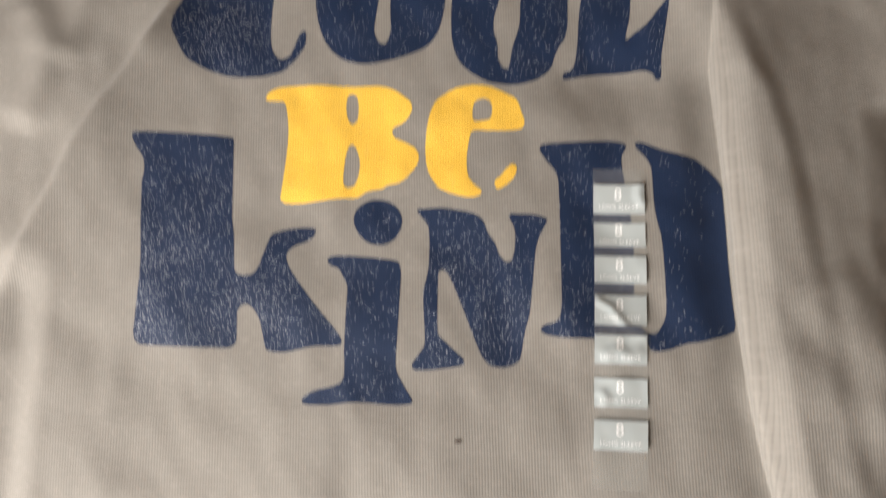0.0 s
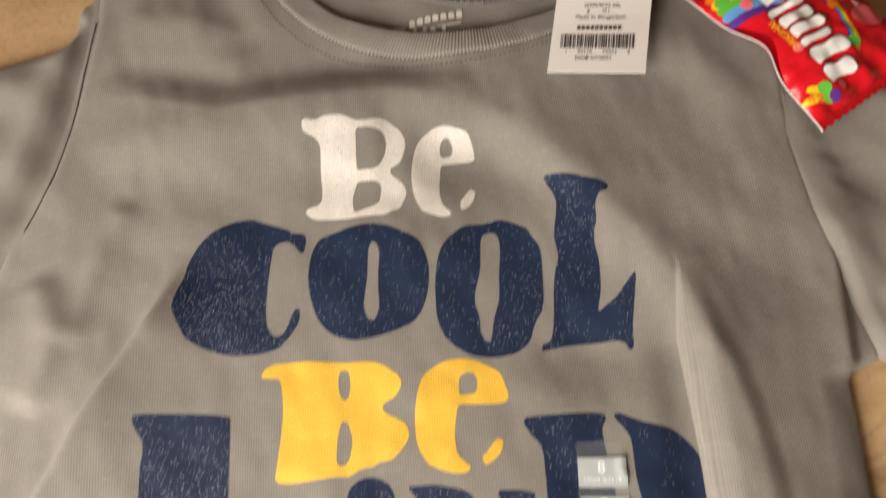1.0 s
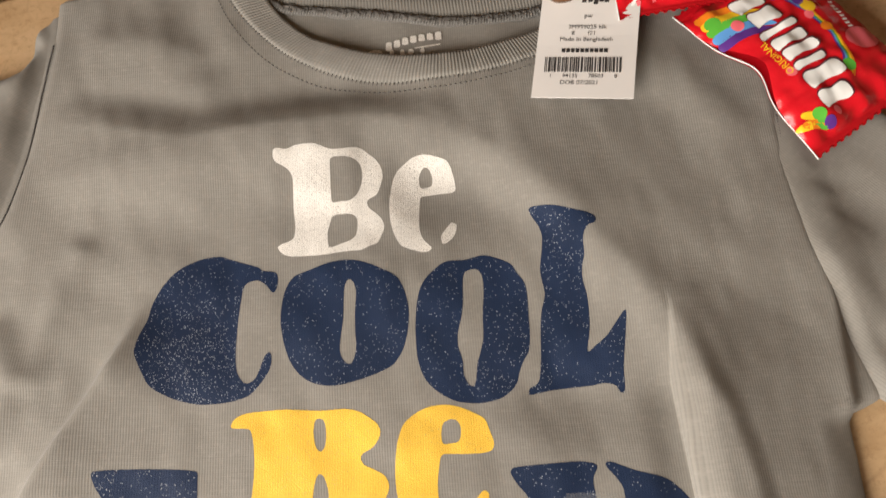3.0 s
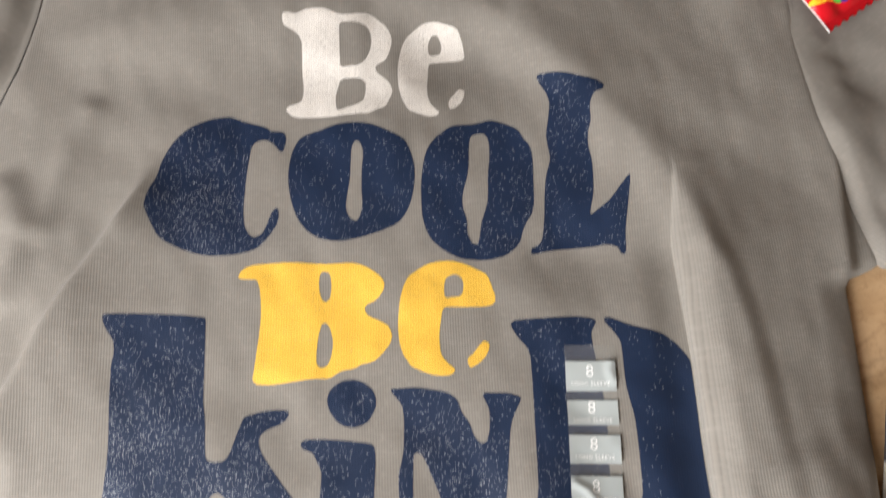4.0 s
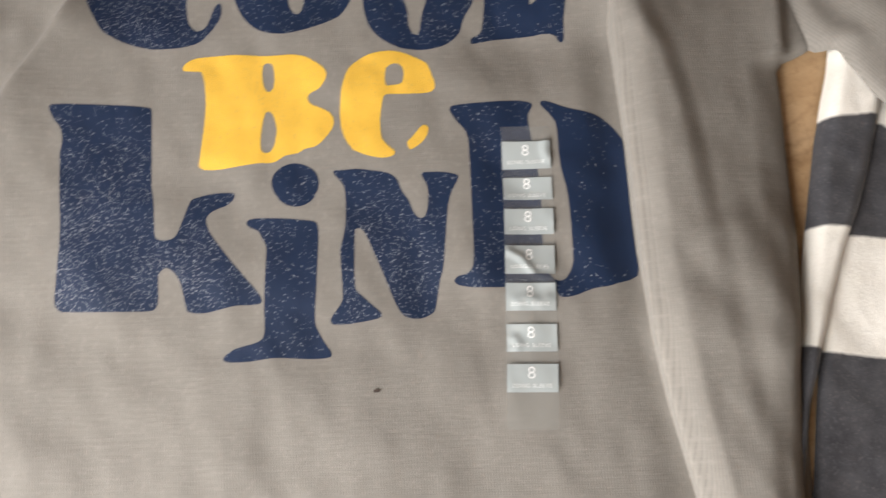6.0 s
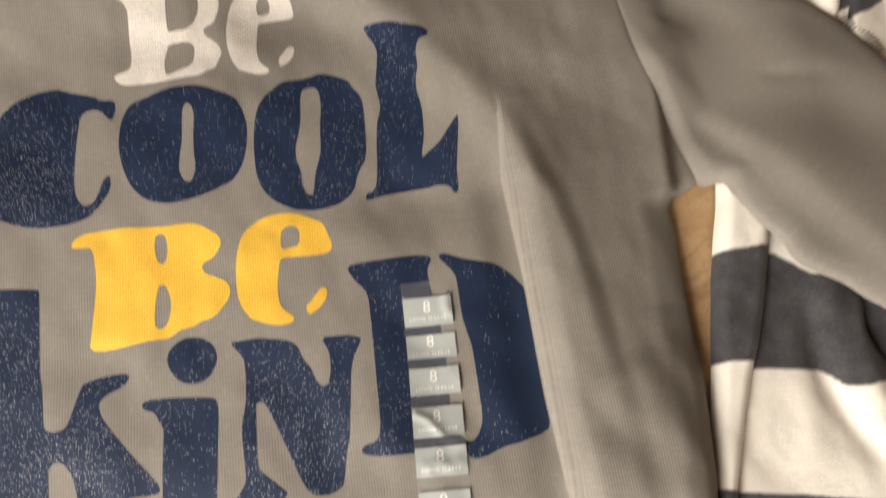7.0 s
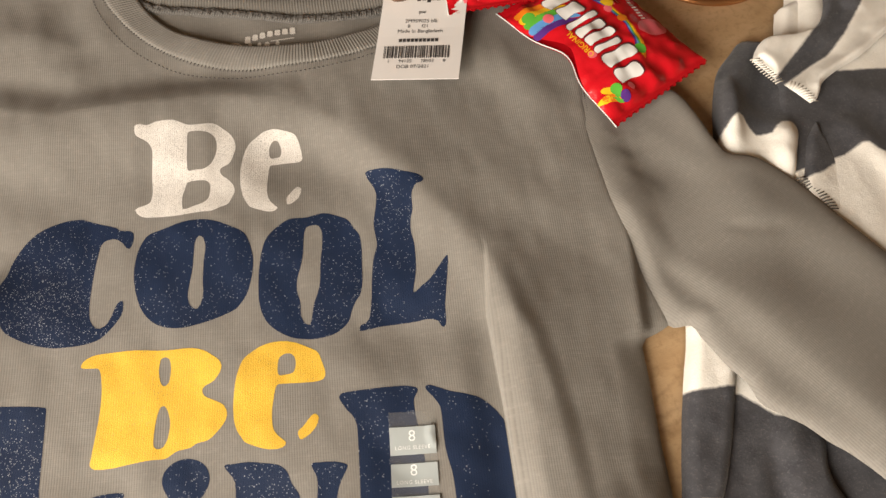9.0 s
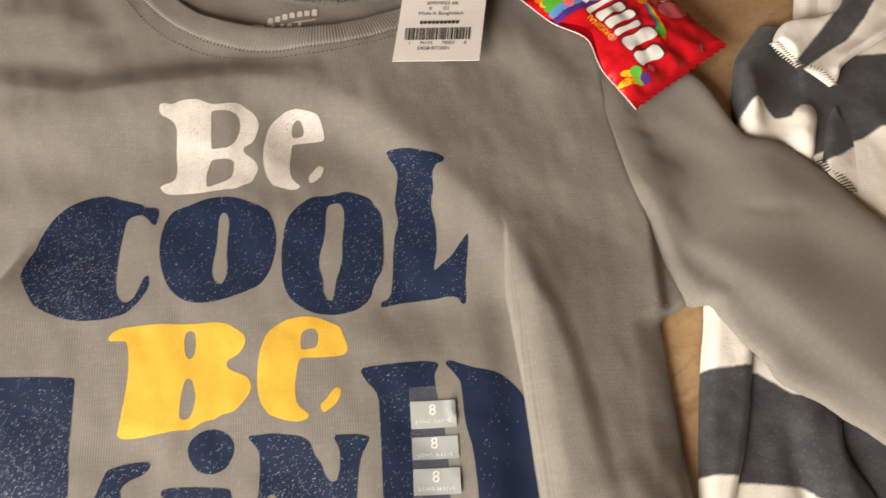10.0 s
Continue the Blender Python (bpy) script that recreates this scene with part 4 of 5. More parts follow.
for key, material in PRINTED:
    (ox, oy), rings = GLYPHS[key]
    rings = [[(min(x + ox, float(fold_line(y + oy)) - 1.5), y + oy) for x, y in curve_points(ring)] for ring in rings]
    part("printed_letter", lay(filled(rings, 2.0), sheet_height, 0.09), material, shirt, INK_WORDS[material.name])

# maker's print inside the neck, as plain shapes: a bowed row of small blocks over a larger cut-off row
pieces = []
for k in range(7):
    x, y, w, h = -5.5 + 4.35 * k, 287.2 + 0.75 * k - 0.09 * (k - 3) ** 2, 1.5, 2.0 + 0.4 * (k in (0, 6))
    pieces.append(filled([curve_points([(x - w, y - h), (x - w * 1.05, y), (x - w * 0.9, y + h), (x + w * 0.9, y + h), (x + w * 1.05, y), (x + w, y - h)], True, 2)], 0))
pieces.append(filled([[(8, 283.6), (21.5, 285.2), (21.5, 286.0), (8, 284.4)]], 0))
for x, y, a, b in ((-13, 282.5, 4.2, 2.6), (-4, 282.2, 1.2, 2.2), (1.5, 281.8, 1.2, 2.2), (6, 282.0, 1.6, 1.8), (12, 282.0, 1.2, 2.0)):
    pieces.append(filled([[(x + a * math.cos(q), y + b * math.sin(q)) for q in np.linspace(0, 2 * math.pi, 13)[:-1]]], 0))
part("neck_print", lay(joined(pieces), lambda x, y: 6.6 + 0.6 * np.sin(x / 17) * np.sin(y / 11) + 0.4 * np.sin(x / 7 + y / 9), 0.5), WHITE_INK, shirt, "white maker's mark printed inside the neck")

# a fleck of lint on the cloth
fleck = tagged(part("lint_fleck", lay(filled([curve_points([(-1.6, 0), (-0.4, 0.7), (1.5, 0.3), (0.9, -0.5), (-0.8, -0.6)])], 0), body_height, 0.5, ((8, -50), 0)),
                    plain("brown_lint", (0.07, 0.05, 0.04), 0.9)), "tiny dark fleck of lint on the grey shirt", "lint")

# ---- size sticker ----
sticker = thing("size_sticker", "clear plastic size strip with pale grey labels on the shirt", "size sticker")


def strip_height(x, y):
    crease = 0.9 * ridge([(62, 7), (69, 3), (75, -5), (84, -7)], x, y, 1.6, 1.8, 0.1) + 0.8 * ridge([(63, -17), (70, -14), (76, -16), (83, -13)], x, y, 2.2, 3.0, 0.2)
    crease = crease + 0.9 * ridge([(83, 60), (82, 50), (84, 43)], x, y, 2, 2, 0.2) + 0.8 * ridge([(63, -28), (66, -33), (64, -38)], x, y, 2, 2, 0.3)
    return body_height(x, y) + 0.75 + 0.3 * np.sin(y / 9.5 + 0.6) + 0.12 * np.sin(y / 3.7 + x / 9) + crease


def strip_x(y):
    """Left edge of the strip, which leans a little."""
    return np.interp(y, [-67, -41, -8, 24, 61], [59.5, 61, 62, 63, 63.5])


def strip_patch(y0, y1, inset, lift, n=10, m=8, width=21.0):
    ys = np.linspace(y0, y1, n)
    x0 = strip_x(ys) + inset
    gx = x0[:, None] + (width - 2 * inset) * np.linspace(0, 1, m)
    gy = np.broadcast_to(ys[:, None], gx.shape) - 0.03 * (gx - x0[:, None])
    return grid_mesh(np.dstack([gx, gy, strip_height(gx, gy) + lift]))


film = part("film", strip_patch(-67, 61, 0, 0.0, 180, 20), FILM, sticker, "clear glossy film")
film.visible_shadow = False
for y0, y1 in ((42, 54.3), (28.2, 38.2), (13, 24.2), (-4, 8.2), (-19.3, -7.8), (-36, -24.8), (-52.3, -41)):
    lab = part("size_label", strip_patch(y0, y1, 0.15, 0.16, 18, 20), LABEL, sticker)
    c, mx = (y0 + y1) / 2, float(strip_x((y0 + y1) / 2)) + 10.2
    part("numeral", lay(lettering("8", 7.0), strip_height, 0.26, ((mx, c + 1.6), -2)), LABEL_INK, lab)
    part("size_line", lay(lettering("LONG SLEEVE", 2.3, spread=1.15), strip_height, 0.26, ((mx, c - 3.4), -2)), LABEL_INK, lab)

# ---- hang tag ----
tag = thing("hang_tag", "white card price tag with black print and barcode on the shirt", "tag")
TAG_AT, TAG_TURN = (65, 247.0), -9.0


def tag_height(x, y):
    return 12.5 + 0.12 * (x - 64) + 3.5 * smooth(270, 320, y)


def on_tag(bm, u, v, lift, turn=0.0):
    """Lays a thing on the card: u to the right, v up from its lower left corner."""
    c, s = math.cos(radians(TAG_TURN)), math.sin(radians(TAG_TURN))
    lean = 0.03 * v
    u = u + lean
    return lay(bm, tag_height, lift, ((TAG_AT[0] + c * u - s * v, TAG_AT[1] + s * u + c * v), TAG_TURN + turn))


w, h = 49.0, 75.0
corner = [(0, 0), (w, 0), (w + 0.03 * h, h), (0.03 * h, h)]
bm = filled([corner], 6.0)
top = on_tag(bm, 0, 0, 0.0)
r = bmesh.ops.extrude_face_region(top, geom=top.faces[:])
bmesh.ops.translate(top, verts=[e for e in r["geom"] if isinstance(e, bmesh.types.BMVert)], vec=(0, 0, 0.0005))
bmesh.ops.recalc_face_normals(top, faces=top.faces[:])
part("card", top, CARD, tag, flat=True)
for text, size, u, v in (("pw", 3.4, 24, 46.5), ("3M959025 blk", 3.3, 24, 40.3), ("8       f21", 3.3, 22.5, 36.8), ("Made In Bangladesh", 3.3, 24, 33.3),
                         ("1      94135      78503      8", 3.0, 24, 12.2), ("DOB 07/2021", 3.3, 22.5, 8.4)):
    part("print_line", on_tag(lettering(text, size), u, v, 0.75), BLACK_INK, tag)
bm = joined([filled([[(x, -1.0), (x + 1.8, -1.0), (x + 1.8, 1.3), (x, 1.3)]], 0) for x in np.arange(-11.5, 11, 2.3)])
part("web_line", on_tag(bm, 24, 26.8, 0.75), BLACK_INK, tag, "bold black line of print")
bm = joined([filled([[(x, y), (x + 2.2, y), (x + 2.6, y + hh), (x + 0.4, y + hh)]], 0) for x, y, hh in ((-5, 0, 4), (-2, 0.3, 2.6), (0.8, -1, 3.4), (3.6, 0.4, 2.6), (6.2, 0.2, 2.8), (-3, 6, 3), (0, 6.2, 3.2), (3.2, 6, 3))])
part("maker_mark", on_tag(bm, 25, 54, 0.75), BLACK_INK, tag, "black maker's mark")
rng = random.Random(4)
x = -19.0
while x < 18.5:
    bw = rng.choice((0.35, 0.35, 0.7, 1.0))
    part("barcode_bar", on_tag(filled([[(x, 0), (x + bw, 0), (x + bw, 8.6), (x, 8.6)]], 0), 24, 14.4, 0.75), BLACK_INK, tag)
    x += bw + rng.choice((0.35, 0.4, 0.7))

# ---- striped fleece garment ----
FLEECE = fleece("striped_fleece", 0.0)
garment = thing("fleece_garment", "charcoal and cream striped fleece clothing crumpled beside the shirt", "clothing")


def cloth(name, a, b, nu, nv, height, stripe, edge=2.0, parent=garment, reach=8.0):
    """A fold of the garment between two lines; stripe gives the weave from the place."""
    g = patch(a, b, nu, nv)
    x, y = g[..., 0], g[..., 1]
    width = np.linalg.norm(g[:, -1] - g[:, 0], axis=1)[:, None]
    s = np.linspace(0, 1, nv)[None, :]
    t = np.linspace(0, 1, nu)[:, None]
    length = np.linalg.norm(np.diff(g[:, nv // 2], axis=0), axis=1).sum()
    d = np.minimum(np.minimum(s, 1 - s) * width, np.minimum(t, 1 - t) * length + 0 * s)
    z = edge + np.maximum(height(x, y, t, s) - edge, 0.4) * rim_drop(d, reach)
    z = z + 0.45 * rumple(x, y, 11, 12) + 0.12 * rumple(x, y, 3.5, 4)
    u, v = stripe(x, y, t, s)
    return part(name, grid_mesh(np.dstack([g, z]), np.stack([u + 0 * x, v + 0 * x], -1)), FLEECE, parent)


def bands(*lines, flip=1):
    """Weave place from lines where the cloth changes colour: cream to the left of all of them, charcoal past the first, and so on."""
    def stripe(x, y, t, s):
        sign, near = flip, np.full(np.shape(x), 1e9)
        for line in lines:
            d, side, _ = along(line, x, y)
            sign, near = sign * np.where(side >= 0, 1, -1), np.minimum(near, d)
        return x, 25.5 + np.clip(sign * near, -24, 24)
    return stripe


CREAM = lambda x, y, t, s: (x, 51.0)

# leg that runs down beside the shirt: a lower layer, the leg itself and its turned-over edge
cloth("leg_under", [(240, 70), (238, 20), (240, -60), (240, -170)], [(350, 90), (352, 30), (350, -60), (345, -170)], 60, 40,
      lambda x, y, t, s: 3.2 + 0.8 * np.sin(x / 11 + y / 17), bands([(200, -14), (260, -12), (400, -18)], flip=-1), edge=1.0)
TURN_1 = [(180, 59), (214, 59), (227.8, 55.5), (235.3, 50.2), (241.4, 44.8), (251, 42.7), (300, 40)]
TURN_2 = [(180, 11), (209, 7.6), (222, 6), (236, 4), (240, 1), (244, -3.5), (251, -4.4), (260, -3.2), (300, -3)]
TURN_3 = [(160, -38), (190, -40.8), (199, -42), (217, -44.6), (247, -50.7), (300, -56)]
cloth("leg_back", [(214, 96), (211, 80), (203, 30), (190, -40), (178, -110), (170, -170)], [(276, 96), (270, 60), (266, 40), (261, 22), (262, 12), (268, 0), (278, -40), (282, -110), (282, -170)], 150, 70,
      lambda x, y, t, s: 5.0 + 3.2 * ridge([(250, 60), (246, 20), (250, -8), (262, -40), (276, -90)], x, y, 9, 9, 0.12) + 2.2 * ridge([(262, 40), (256, 15), (258, -20)], x, y, 6, 6, 0.2)
      + 1.3 * ridge([(232, 50), (228, 10), (222, -40)], x, y, 7, 8, 0.2) - 2.0 * ridge([(238, 40), (236, 10), (240, -10), (256, -44)], x, y, 5, 6, 0.2) + 0.3 * np.sin(x / 8 + y / 14),
      bands(TURN_1, TURN_2, TURN_3), edge=1.5, reach=6.0)
cloth("leg_fold", [(212, 94), (209.7, 83), (204.4, 66.4), (195.9, 34.2), (191.3, 12.8), (183.5, -23.5), (180.5, -38.7), (174.8, -62), (165, -110)],
      [(236, 94), (233, 80), (227.8, 61), (222.5, 43.6), (213.3, 19.9), (207.3, 7.3), (196.9, -20.5), (189.6, -40.8), (182.4, -62.9), (173, -110)], 120, 22,
      lambda x, y, t, s: 10.5 + 0.4 * np.sin(y / 9), bands([(160, 58), (202, 58.3), (227, 59.2), (260, 60)], [(160, 11.6), (191, 11.6), (198, 12), (208, 10.8), (240, 10)], [(150, -37.5), (181, -38.2), (190, -40.2), (220, -42)]), edge=2.0, reach=6.5)

# crumpled upper part: a flat layer, a fold over it, the open cuff and the hemmed end laid across them
cloth("body_layer", [(282, 188), (292, 134), (335, 98), (395, 80)], [(312, 285), (340, 297), (390, 294), (440, 285)], 100, 90,
      lambda x, y, t, s: 11.0 + 3.0 * ridge([(318, 205), (330, 185), (352, 150)], x, y, 10, 8, 0.2) + 2.5 * ridge([(325, 222), (350, 214), (410, 215)], x, y, 8, 12, 0.2)
      + 2.0 * ridge([(340, 176), (362, 150), (380, 110)], x, y, 8, 10, 0.2) + 0.6 * np.sin(x / 15),
      bands([(280, 232), (323, 232.8), (347, 233), (360, 233), (440, 238)], [(280, 168), (315, 178), (327, 184.5), (331, 184), (335, 179), (340, 176), (380, 172), (440, 168)]))
cloth("far_fold", [(309, 254), (312, 268), (317, 284), (324, 305)], [(334, 254), (341, 270), (346, 286), (352, 305)], 40, 30,
      lambda x, y, t, s: 9 + 7 * np.sin(s * 3.14), CREAM, edge=3, reach=12.0)
cloth("side_fold", [(306, 201), (300, 194), (296, 188), (289.4, 169), (285.7, 159), (283, 148), (283, 136)], [(309, 201), (311, 192), (313, 186), (315, 176), (317, 163), (320, 149.5), (322, 136)], 70, 30,
      lambda x, y, t, s: 12.5 + 1.4 * np.sin(s * 4 + t * 2), bands([(270, 158), (289, 164.3), (299, 167.6), (312.5, 175.6), (330, 186)], flip=-1), edge=5, reach=6.0)
cloth("cuff", [(240, 176), (245, 183), (250.8, 191), (254.7, 209.6), (259.6, 228.5), (266, 244), (275.8, 255.6), (286, 265), (299, 262)],
      [(283, 148), (285.7, 159), (289.4, 169), (294, 183), (299, 192), (304.5, 202.6), (303.5, 213), (299, 221), (299, 230)], 110, 80,
      lambda x, y, t, s: 8.5 + smooth(0.1, 0.25, t) - 5.0 * smooth(0.42, 0.62, t) + smooth(0.05, 0.32, t) * 6.0 * np.exp(-((s - 0.15 - 0.06 * t) / (0.17 - 0.05 * t)) ** 2) + smooth(0.05, 0.32, t) * 7.0 * np.exp(-((s - 0.80) / 0.19) ** 2) * smooth(0.93, 0.72, t)
      + 1.3 * ridge([(268, 238), (263, 215), (262, 195)], x, y, 3, 4, 0.2),
      bands([(235, 178), (248, 189), (254, 198), (259.2, 204.5), (263.5, 207.4), (268, 207), (270.5, 200), (273, 195), (280, 194.5), (283, 198.5), (287, 201), (293, 200.5), (298.5, 194), (310, 186)], flip=-1), edge=2.0, reach=6.0)
cloth("hemmed_end", [(282.5, 242.5), (286.3, 250), (291.9, 255.8), (307, 257), (321.5, 261), (329, 268), (334.5, 280), (339.5, 298)],
      [(306.8, 211.4), (311.9, 214.4), (317, 223.6), (329, 232.4), (345, 241), (361.5, 253), (381.5, 268), (401.5, 286)], 90, 70,
      lambda x, y, t, s: 17.5 + 2.6 * np.sin(s * 5.2 + 0.6) + 2.5 * ridge([(306, 214), (320, 228), (345, 244), (380, 268)], x, y, 5, 6, 0.1) - 4.5 * ridge([(289, 222), (310, 240), (332, 258), (350, 280)], x, y, 6, 6, 0.1),
      bands([(285, 220), (290.1, 226.8), (300, 236.6), (314.6, 251.7), (325, 262), (332, 278), (338, 300)], [(286, 218), (293, 223.4), (313, 235.6), (324.6, 241.4), (339, 256), (354.5, 276), (370, 300)]), edge=12.5, reach=4.0)
LIGHT_THREAD = plain("cream_thread", (0.72, 0.68, 0.60), 0.8)
stitches("overlock_stitching", [(280.5, 241.5), (284, 233), (288.5, 226.5), (292, 221)], lambda x, y: 17.8, 1.75, 5.6, 0.36, LIGHT_THREAD, across=1, parent=garment)
stitches("overlock_stitching", [(294.5, 221.5), (300.5, 218.5), (304.5, 211), (306, 206)], lambda x, y: 18.0, 1.75, 5.6, 0.36, LIGHT_THREAD, across=1, parent=garment)
stitches("overlock_stitching", [(286, 166), (289.2, 160.5), (293.6, 155), (297, 149), (299, 142)], lambda x, y: 13.2, 1.75, 5.8, 0.34, SEAM_THREAD, across=1, parent=garment)

# ---- sweet wrappers ----
ORANGE = plain("orange_print", (0.85, 0.22, 0.02), 0.25)
LEMON = plain("yellow_wrapper_print", (0.90, 0.55, 0.03), 0.25)
GREEN = plain("green_print", (0.09, 0.42, 0.05), 0.25)
BLUE = plain("blue_print", (0.10, 0.30, 0.62), 0.25)
PURPLE = plain("purple_print", (0.10, 0.03, 0.22), 0.25)
PAPER_WHITE = plain("white_wrapper_print", (0.82, 0.82, 0.80), 0.3, vary=0.04)
PINK = plain("pink_print", (0.80, 0.14, 0.17), 0.28)
SHADE = plain("dark_outline_print", (0.10, 0.01, 0.02), 0.3)


def make_bag(name, label, at, turn, length, width, puff, base, dent=0.0):
    """A sealed sweet bag: a pillow between two crimped, pinked ends. Its long axis is its own x."""
    bag = thing(name, label, "sweet bag")
    seed = at[0] * 0.13

    def local(x, y):
        c, s = math.cos(radians(turn)), math.sin(radians(turn))
        dx, dy = x - at[0], y - at[1]
        return c * dx + s * dy, c * dy - s * dx

    def outline(u):
        """Half width along the bag, pulled in at the middle."""
        q = np.clip(np.abs(u) / (length / 2), 0, 1)
        return width / 2 * (0.93 + 0.07 * q**3)

    def top(x, y):
        u, v = local(np.asarray(x, float), np.asarray(y, float))
        q, w = np.clip(np.abs(u) / (length / 2 - 5), 0, 1), np.clip(np.abs(v) / outline(u), 0, 1)
        full = np.clip(1 - q**3.2, 0, 1) ** 0.7 * np.clip(1 - w**2.6, 0, 1) ** 0.6
        crease = np.sin(v / 2.6 + 1.7 * np.sin(u / 9 + seed)) * smooth(0.4, 0.95, q) * 1.3 * (1 - w**2)
        crease = crease + 1.0 * rumple(u + seed, v, 9, 5) * (1 - w**3) + 0.5 * rumple(u, v + seed, 3.5, 6) + 0.6 * np.sin(u / 5 + v / 6.5 + seed) * np.sin(v / 8 - u / 15) * (1 - w) * (1 - q)
        return base + 2.2 + puff * full + crease * (q < 1) + 0.35 * np.sin(u * 2 * math.pi / 1.6) * (q >= 1)

    us = np.concatenate([np.linspace(-length / 2, length / 2, 110)])
    vs = np.linspace(-1, 1, 61)
    c, s = math.cos(radians(turn)), math.sin(radians(turn))

    def sheet(lower):
        U = np.broadcast_to(us[:, None], (len(us), len(vs))).copy()
        teeth = 1.3 * (np.arange(len(vs)) % 4 < 2)
        U[0] += teeth
        U[-1] -= teeth
        V = vs[None, :] * outline(U) - dent * np.exp(-((U - 2) / 15) ** 2) * np.clip((vs[None, :] - 0.3) / 0.7, 0, 1)
        X, Y = at[0] + c * U - s * V, at[1] + s * U + c * V
        Z = top(X, Y)
        if lower:
            Z = base + 1.9 - 0.10 * (Z - base - 2.2)
        return grid_mesh(np.dstack([X, Y, Z]))

    bm_low = sheet(True)
    bmesh.ops.reverse_faces(bm_low, faces=bm_low.faces[:])
    part("wrapper", joined([sheet(False), bm_low]), RED, bag, "shiny red plastic wrapper")

    def put(name_, bm, material, u, v, spin=0.0, lift=0.35, words=""):
        x, y = at[0] + c * u - s * v, at[1] + s * u + c * v
        return part(name_, lay(bm, top, lift, ((x, y), turn + spin)), material, bag, words)

    edge = [(u, outline(u) - 0.2 - dent * math.exp(-((u - 2) / 15) ** 2)) for u in np.linspace(-length / 2, length / 2, 40)]
    line = [(at[0] + c * u - s * v, at[1] + s * u + c * v) for u, v in edge]
    part("side_seam", tube([(x, y, base + 2.3) for x, y in line], 0.36, 6), PAPER_WHITE, bag, "white cut edge")
    return bag, put, top, local


def disc(rx, ry, n=14):
    return [(rx * math.cos(2 * math.pi * k / n), ry * math.sin(2 * math.pi * k / n)) for k in range(n)]


def arc_band(r0, r1, a0, a1, n=14, squash=0.5):
    angles = [radians(a0 + (a1 - a0) * k / n) for k in range(n + 1)]
    return [(r1 * math.cos(a), squash * r1 * math.sin(a)) for a in angles] + [(r0 * math.cos(a), squash * r0 * math.sin(a)) for a in reversed(angles)]


# the bag's long axis points from its free end towards the collar
BAG_TURN = 123.2
bag, put, bag_top, bag_local = make_bag("sweet_bag", "shiny red sweet bag with rainbow print on the shirt shoulder", (198.5, 265.5), BAG_TURN, 101, 73, 11.0, 12.0, 9.0)

for k, material in enumerate((ORANGE, LEMON, GREEN, BLUE, PURPLE)):
    a, b = 41 - 4.6 * k, 41 - 4.6 * (k + 1)
    ray = curve_points([(a, 31 + 0.3 * k), (a - 1, 24), (a - 5, 15), (a - 11, 8), (b - 10, 7), (b - 5, 15), (b - 1.5, 24), (b, 31 + 0.3 * k)])
    put("rainbow_band", filled([ray], 4.0), material, 0, 0, 0, 0.35)
    put("rainbow_band", filled([arc_band(31 - 1.7 * k, 32.7 - 1.7 * k, 195, 345, squash=0.42)], 4.0), material, 1, 1, 0, 0.35)
for u, v, rx, ry, spin, material in ((-37, 27, 6.0, 2.4, 60, ORANGE), (-36, 30, 5.5, 2.0, 70, LEMON), (-33, 26, 5.0, 2.0, 52, LEMON), (-39, 24, 4.0, 2.4, 40, GREEN)):
    put("ribbon_print", filled([disc(rx, ry)], 3.0), material, u, v, spin, 0.45)
# round sweets drawn on the wrapper
for u, v, r, material in ((26.8, -4.5, 2.6, GREEN), (21.5, -7.5, 2.4, ORANGE), (11.1, -12, 3.4, LEMON), (23.8, 20.9, 2.8, PINK), (-24.5, -4, 3.0, GREEN), (-34.5, 23.1, 2.8, GREEN),
                          (-40.5, 21.1, 2.6, PURPLE), (32.9, 27.5, 3.4, GREEN), (7, -9, 2.2, PINK), (-11, 19.5, 2.2, PINK), (-38, 15, 2.0, PINK), (16.5, -10.5, 2.6, PURPLE), (-3, -10.5, 2.6, ORANGE)):
    put("sweet_and_highlight_print", filled([disc(r * 1.15, r)], 2.5), material, u, v, 20, 0.55)
# large pink oval paints a broad highlight on the wrapper
put("sweet_and_highlight_print", filled([disc(9, 6.5, 20)], 3.0), PINK, -17, -21.6, 60, 0.5)
# heavy white name, as plain slanted shapes
BLOCKS = ((-31.5, 11.5, 8.4, 15), (-20.5, 8.5, 8.6, 19), (-11.8, 9.3, 3.8, 16), (-4.6, 8.6, 6.0, 17), (2.8, 8.6, 6.0, 17), (10.0, 8.6, 3.8, 19), (19.5, 8.5, 9.0, 13.5), (30.5, 9.0, 9.0, 14))


def slab(w, h, grow=0.0):
    w, h = w / 2 + grow, h / 2 + grow
    lean = 1.0
    return curve_points([(-w + lean, h), (w * 0.6 + lean, h), (w + lean, h * 0.7), (w * 0.8, 0), (w - lean, -h * 0.75), (w * 0.6 - lean, -h), (-w * 0.8 - lean, -h), (-w - lean, -h * 0.6), (-w * 0.8, 0.2), (-w + lean, h * 0.7)])


for u, v, w, h in BLOCKS:
    put("name_shadow", filled([slab(w, h, 0.55)], 3.0), SHADE, u + 0.4, v - 0.6, 0, 0.6)
for u, v, w, h in BLOCKS:
    put("name_shape", filled([slab(w, h)], 3.0), PAPER_WHITE, u, v, 0, 0.85)
put("flavour_word", lettering("ORIGINAL", 4.6), LEMON, -1.2, 19.6, 0, 0.7)
for u, v, n in ((21, -25, 9), (-2, -23.5, 8)):
    marks = joined([filled([[(x, -1), (x + 1.1, -1), (x + 1.6, 1.5), (x + 0.5, 1.5)]], 0) for x in np.linspace(-n, n, 8)])
    put("script_marks", marks, PAPER_WHITE, u, v, -10, 0.6)
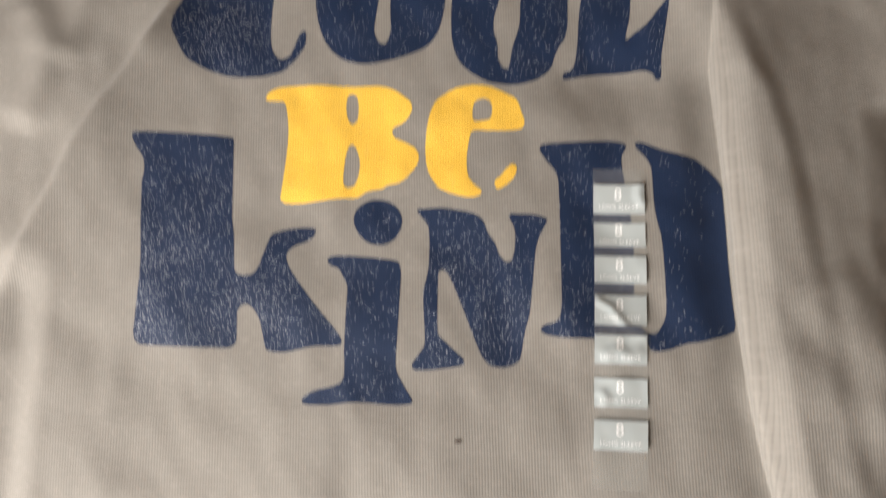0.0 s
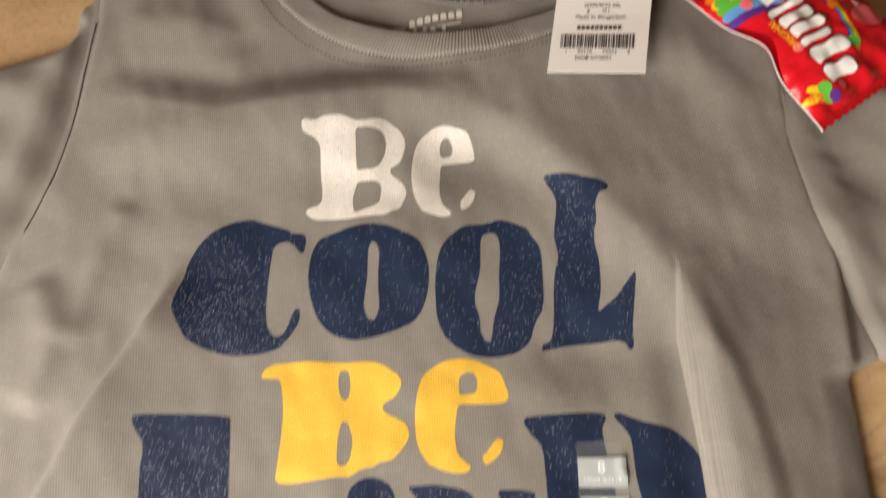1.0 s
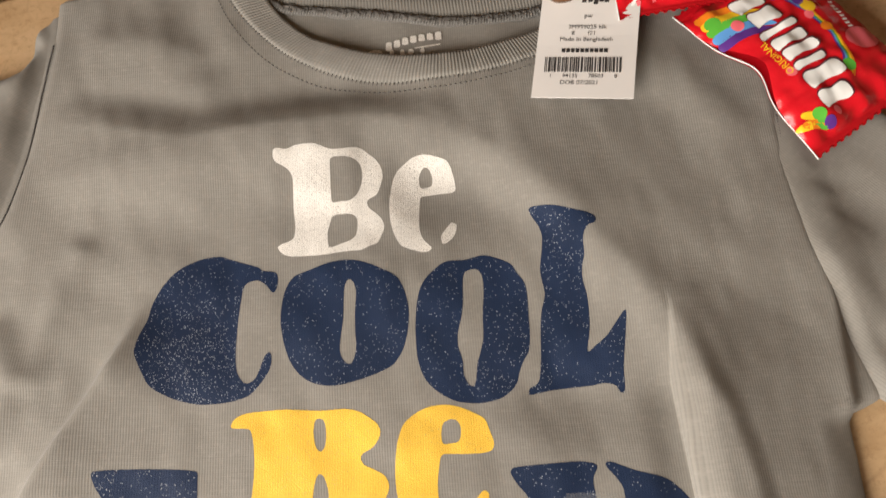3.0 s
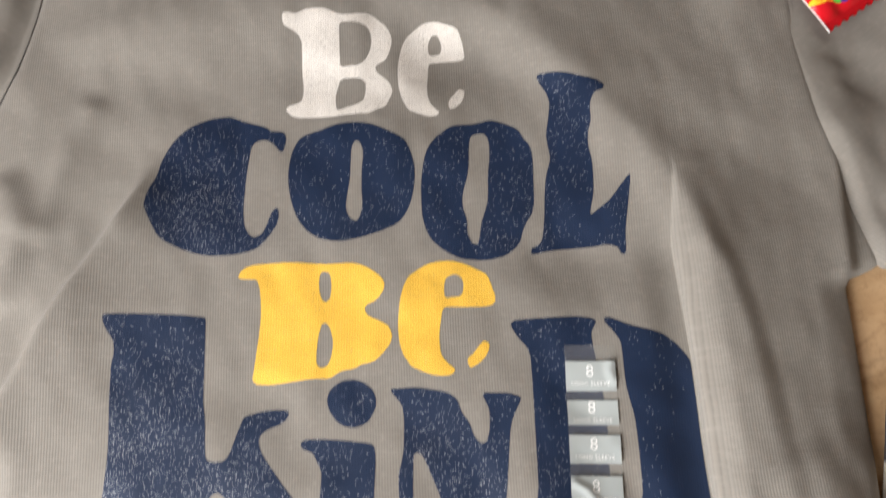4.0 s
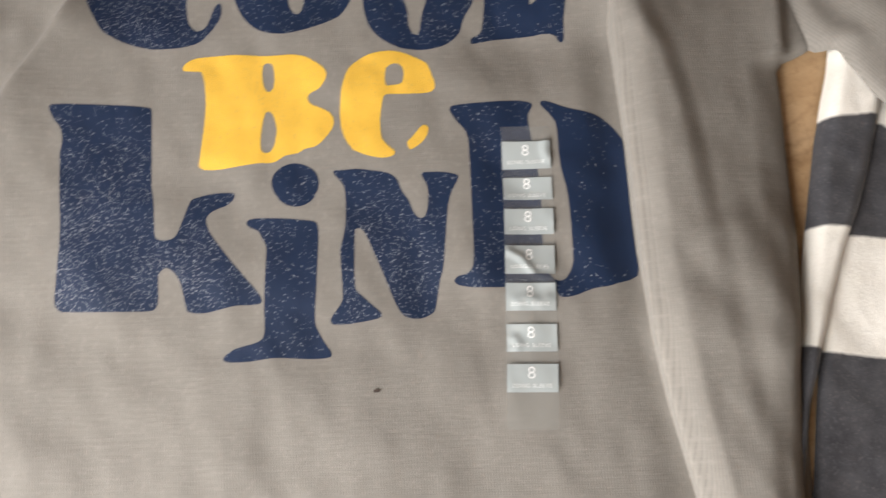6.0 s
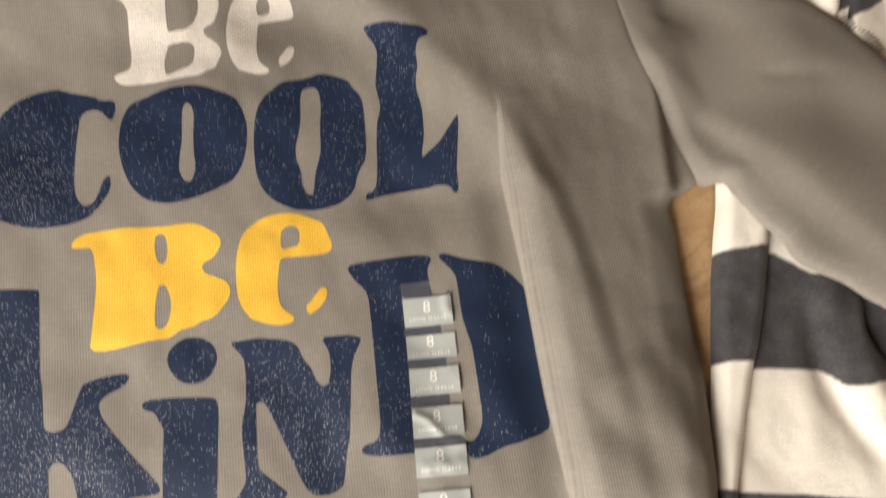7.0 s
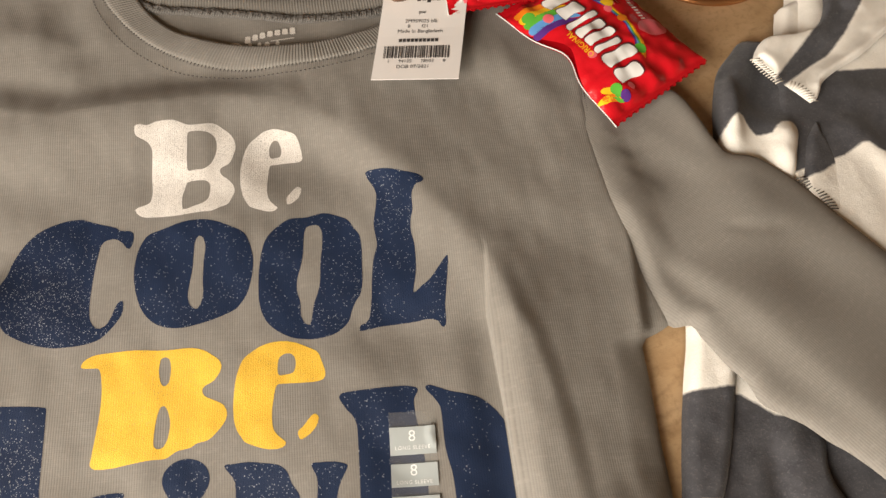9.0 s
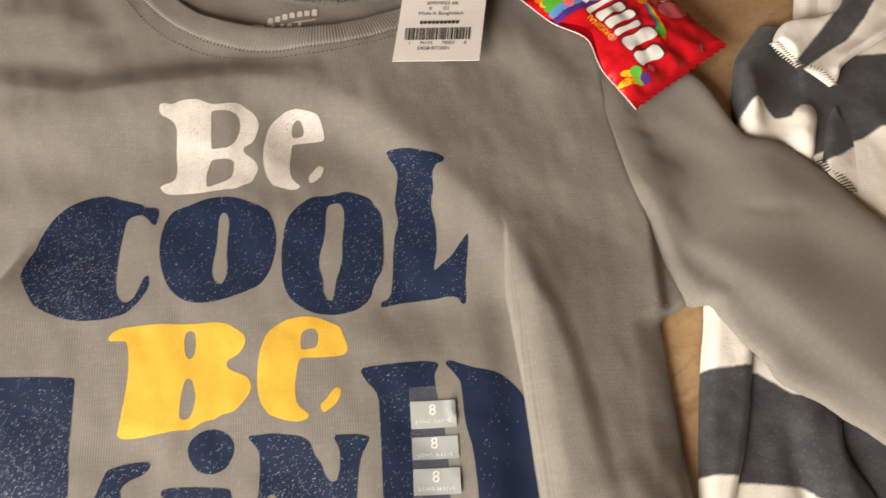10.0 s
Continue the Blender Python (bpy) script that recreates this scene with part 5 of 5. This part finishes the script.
for v in (-14.5, -17.5):
    put("small_print", filled([[(-8, -0.3), (8, -0.3), (8, 0.3), (-8, 0.3)]], 3.0), PINK, 15, v, 0, 0.5)

other, put, _, _ = make_bag("sweet_bag", "red sweet bag with pink pattern overlapping the price tag", (138.5, 340.0), 97.0, 105, 67, 8.0, 18.0)
rng = random.Random(9)
for _ in range(70):
    u, v = rng.uniform(-46, -8), rng.uniform(-24, 24)
    put("pattern_mark", filled([disc(rng.uniform(0.8, 2.0), rng.uniform(0.5, 1.1), 8)], 0), PINK, u, v, rng.uniform(0, 180), 0.5)
for pts in ([(-46, 25), (-40, 21), (-30, 18), (-15, 21)], [(-36, -16), (-28, -12), (-18, -8)]):
    mid_line = np.array(curve_points(pts, False, 5))
    put("white_line", filled([[(x, y - 1.0) for x, y in mid_line] + [(x, y + 1.0) for x, y in mid_line[::-1]]], 3.0), PAPER_WHITE, 0, 0, 0, 0.6)

# ---- brown glossy wrapper twist ----
AMBER = plain("glossy_amber_brown", (0.13, 0.050, 0.010), 0.2, vary=0.35, scale=70.0, bump_scale=60.0, bump_depth=0.002, strength=0.25)
twist = thing("toffee_wrapper", "glossy amber-brown twisted toffee wrapper touching the price tag", "wrapper")
line = resample([(34, 338), (46, 331), (58, 325), (69, 327), (78, 318), (81, 309), (86, 303), (93, 303)], 60)
rad = np.interp(np.linspace(0, 1, 60), [0, 0.15, 0.4, 0.52, 0.62, 0.75, 0.88, 0.96, 1], [5, 5.5, 4.5, 4.0, 5.2, 7.2, 8.0, 6.0, 1.5])
zz = np.interp(np.linspace(0, 1, 60), [0, 0.4, 1], [9, 13, 25.0])
part("wrap", tube(np.c_[line, zz], rad, 16), AMBER, twist)
part("gold_lining", lay(filled([curve_points([(-9, -1), (0, 1.5), (8, -2), (10, -6), (3, -4), (-6, -5)])], 3.0), lambda x, y: 30 + 0 * x, 0.0, ((95, 309), -45)), plain("gold_foil", (0.80, 0.48, 0.12), 0.3, 0.3), twist, "gold foil edge")

# ---- brown jar ----
jar = thing("jar", "dark brown round jar with thin copper rim on table", "jar")
JAR_AT = (282, 346)


def turned(profile, at, sides=64):
    bm = bmesh.new()
    rings = [[bm.verts.new(((at[0] + r * math.cos(2 * math.pi * k / sides)) / 1000, (at[1] + r * math.sin(2 * math.pi * k / sides)) / 1000, z / 1000)) for k in range(sides)] for r, z in profile]
    for a, b in zip(rings, rings[1:]):
        for k in range(sides):
            bm.faces.new((a[k], a[(k + 1) % sides], b[(k + 1) % sides], b[k]))
    bm.faces.new(rings[0][::-1])
    bm.faces.new(rings[-1])
    return bm


BROWN = plain("dark_brown_glaze", (0.075, 0.030, 0.010), 0.25, vary=0.3)
COPPER = plain("copper_rim", (0.55, 0.25, 0.10), 0.3, 0.8)
part("body", turned([(46, 1.0), (48, 3), (48.5, 20), (48.5, 55), (46, 60), (42, 61)], JAR_AT), BROWN, jar)
part("rim", turned([(49.5, 0.2), (50.8, 0.8), (51, 2.0), (50, 3.2), (48.6, 3.4)], JAR_AT), COPPER, jar, "thin copper rim")
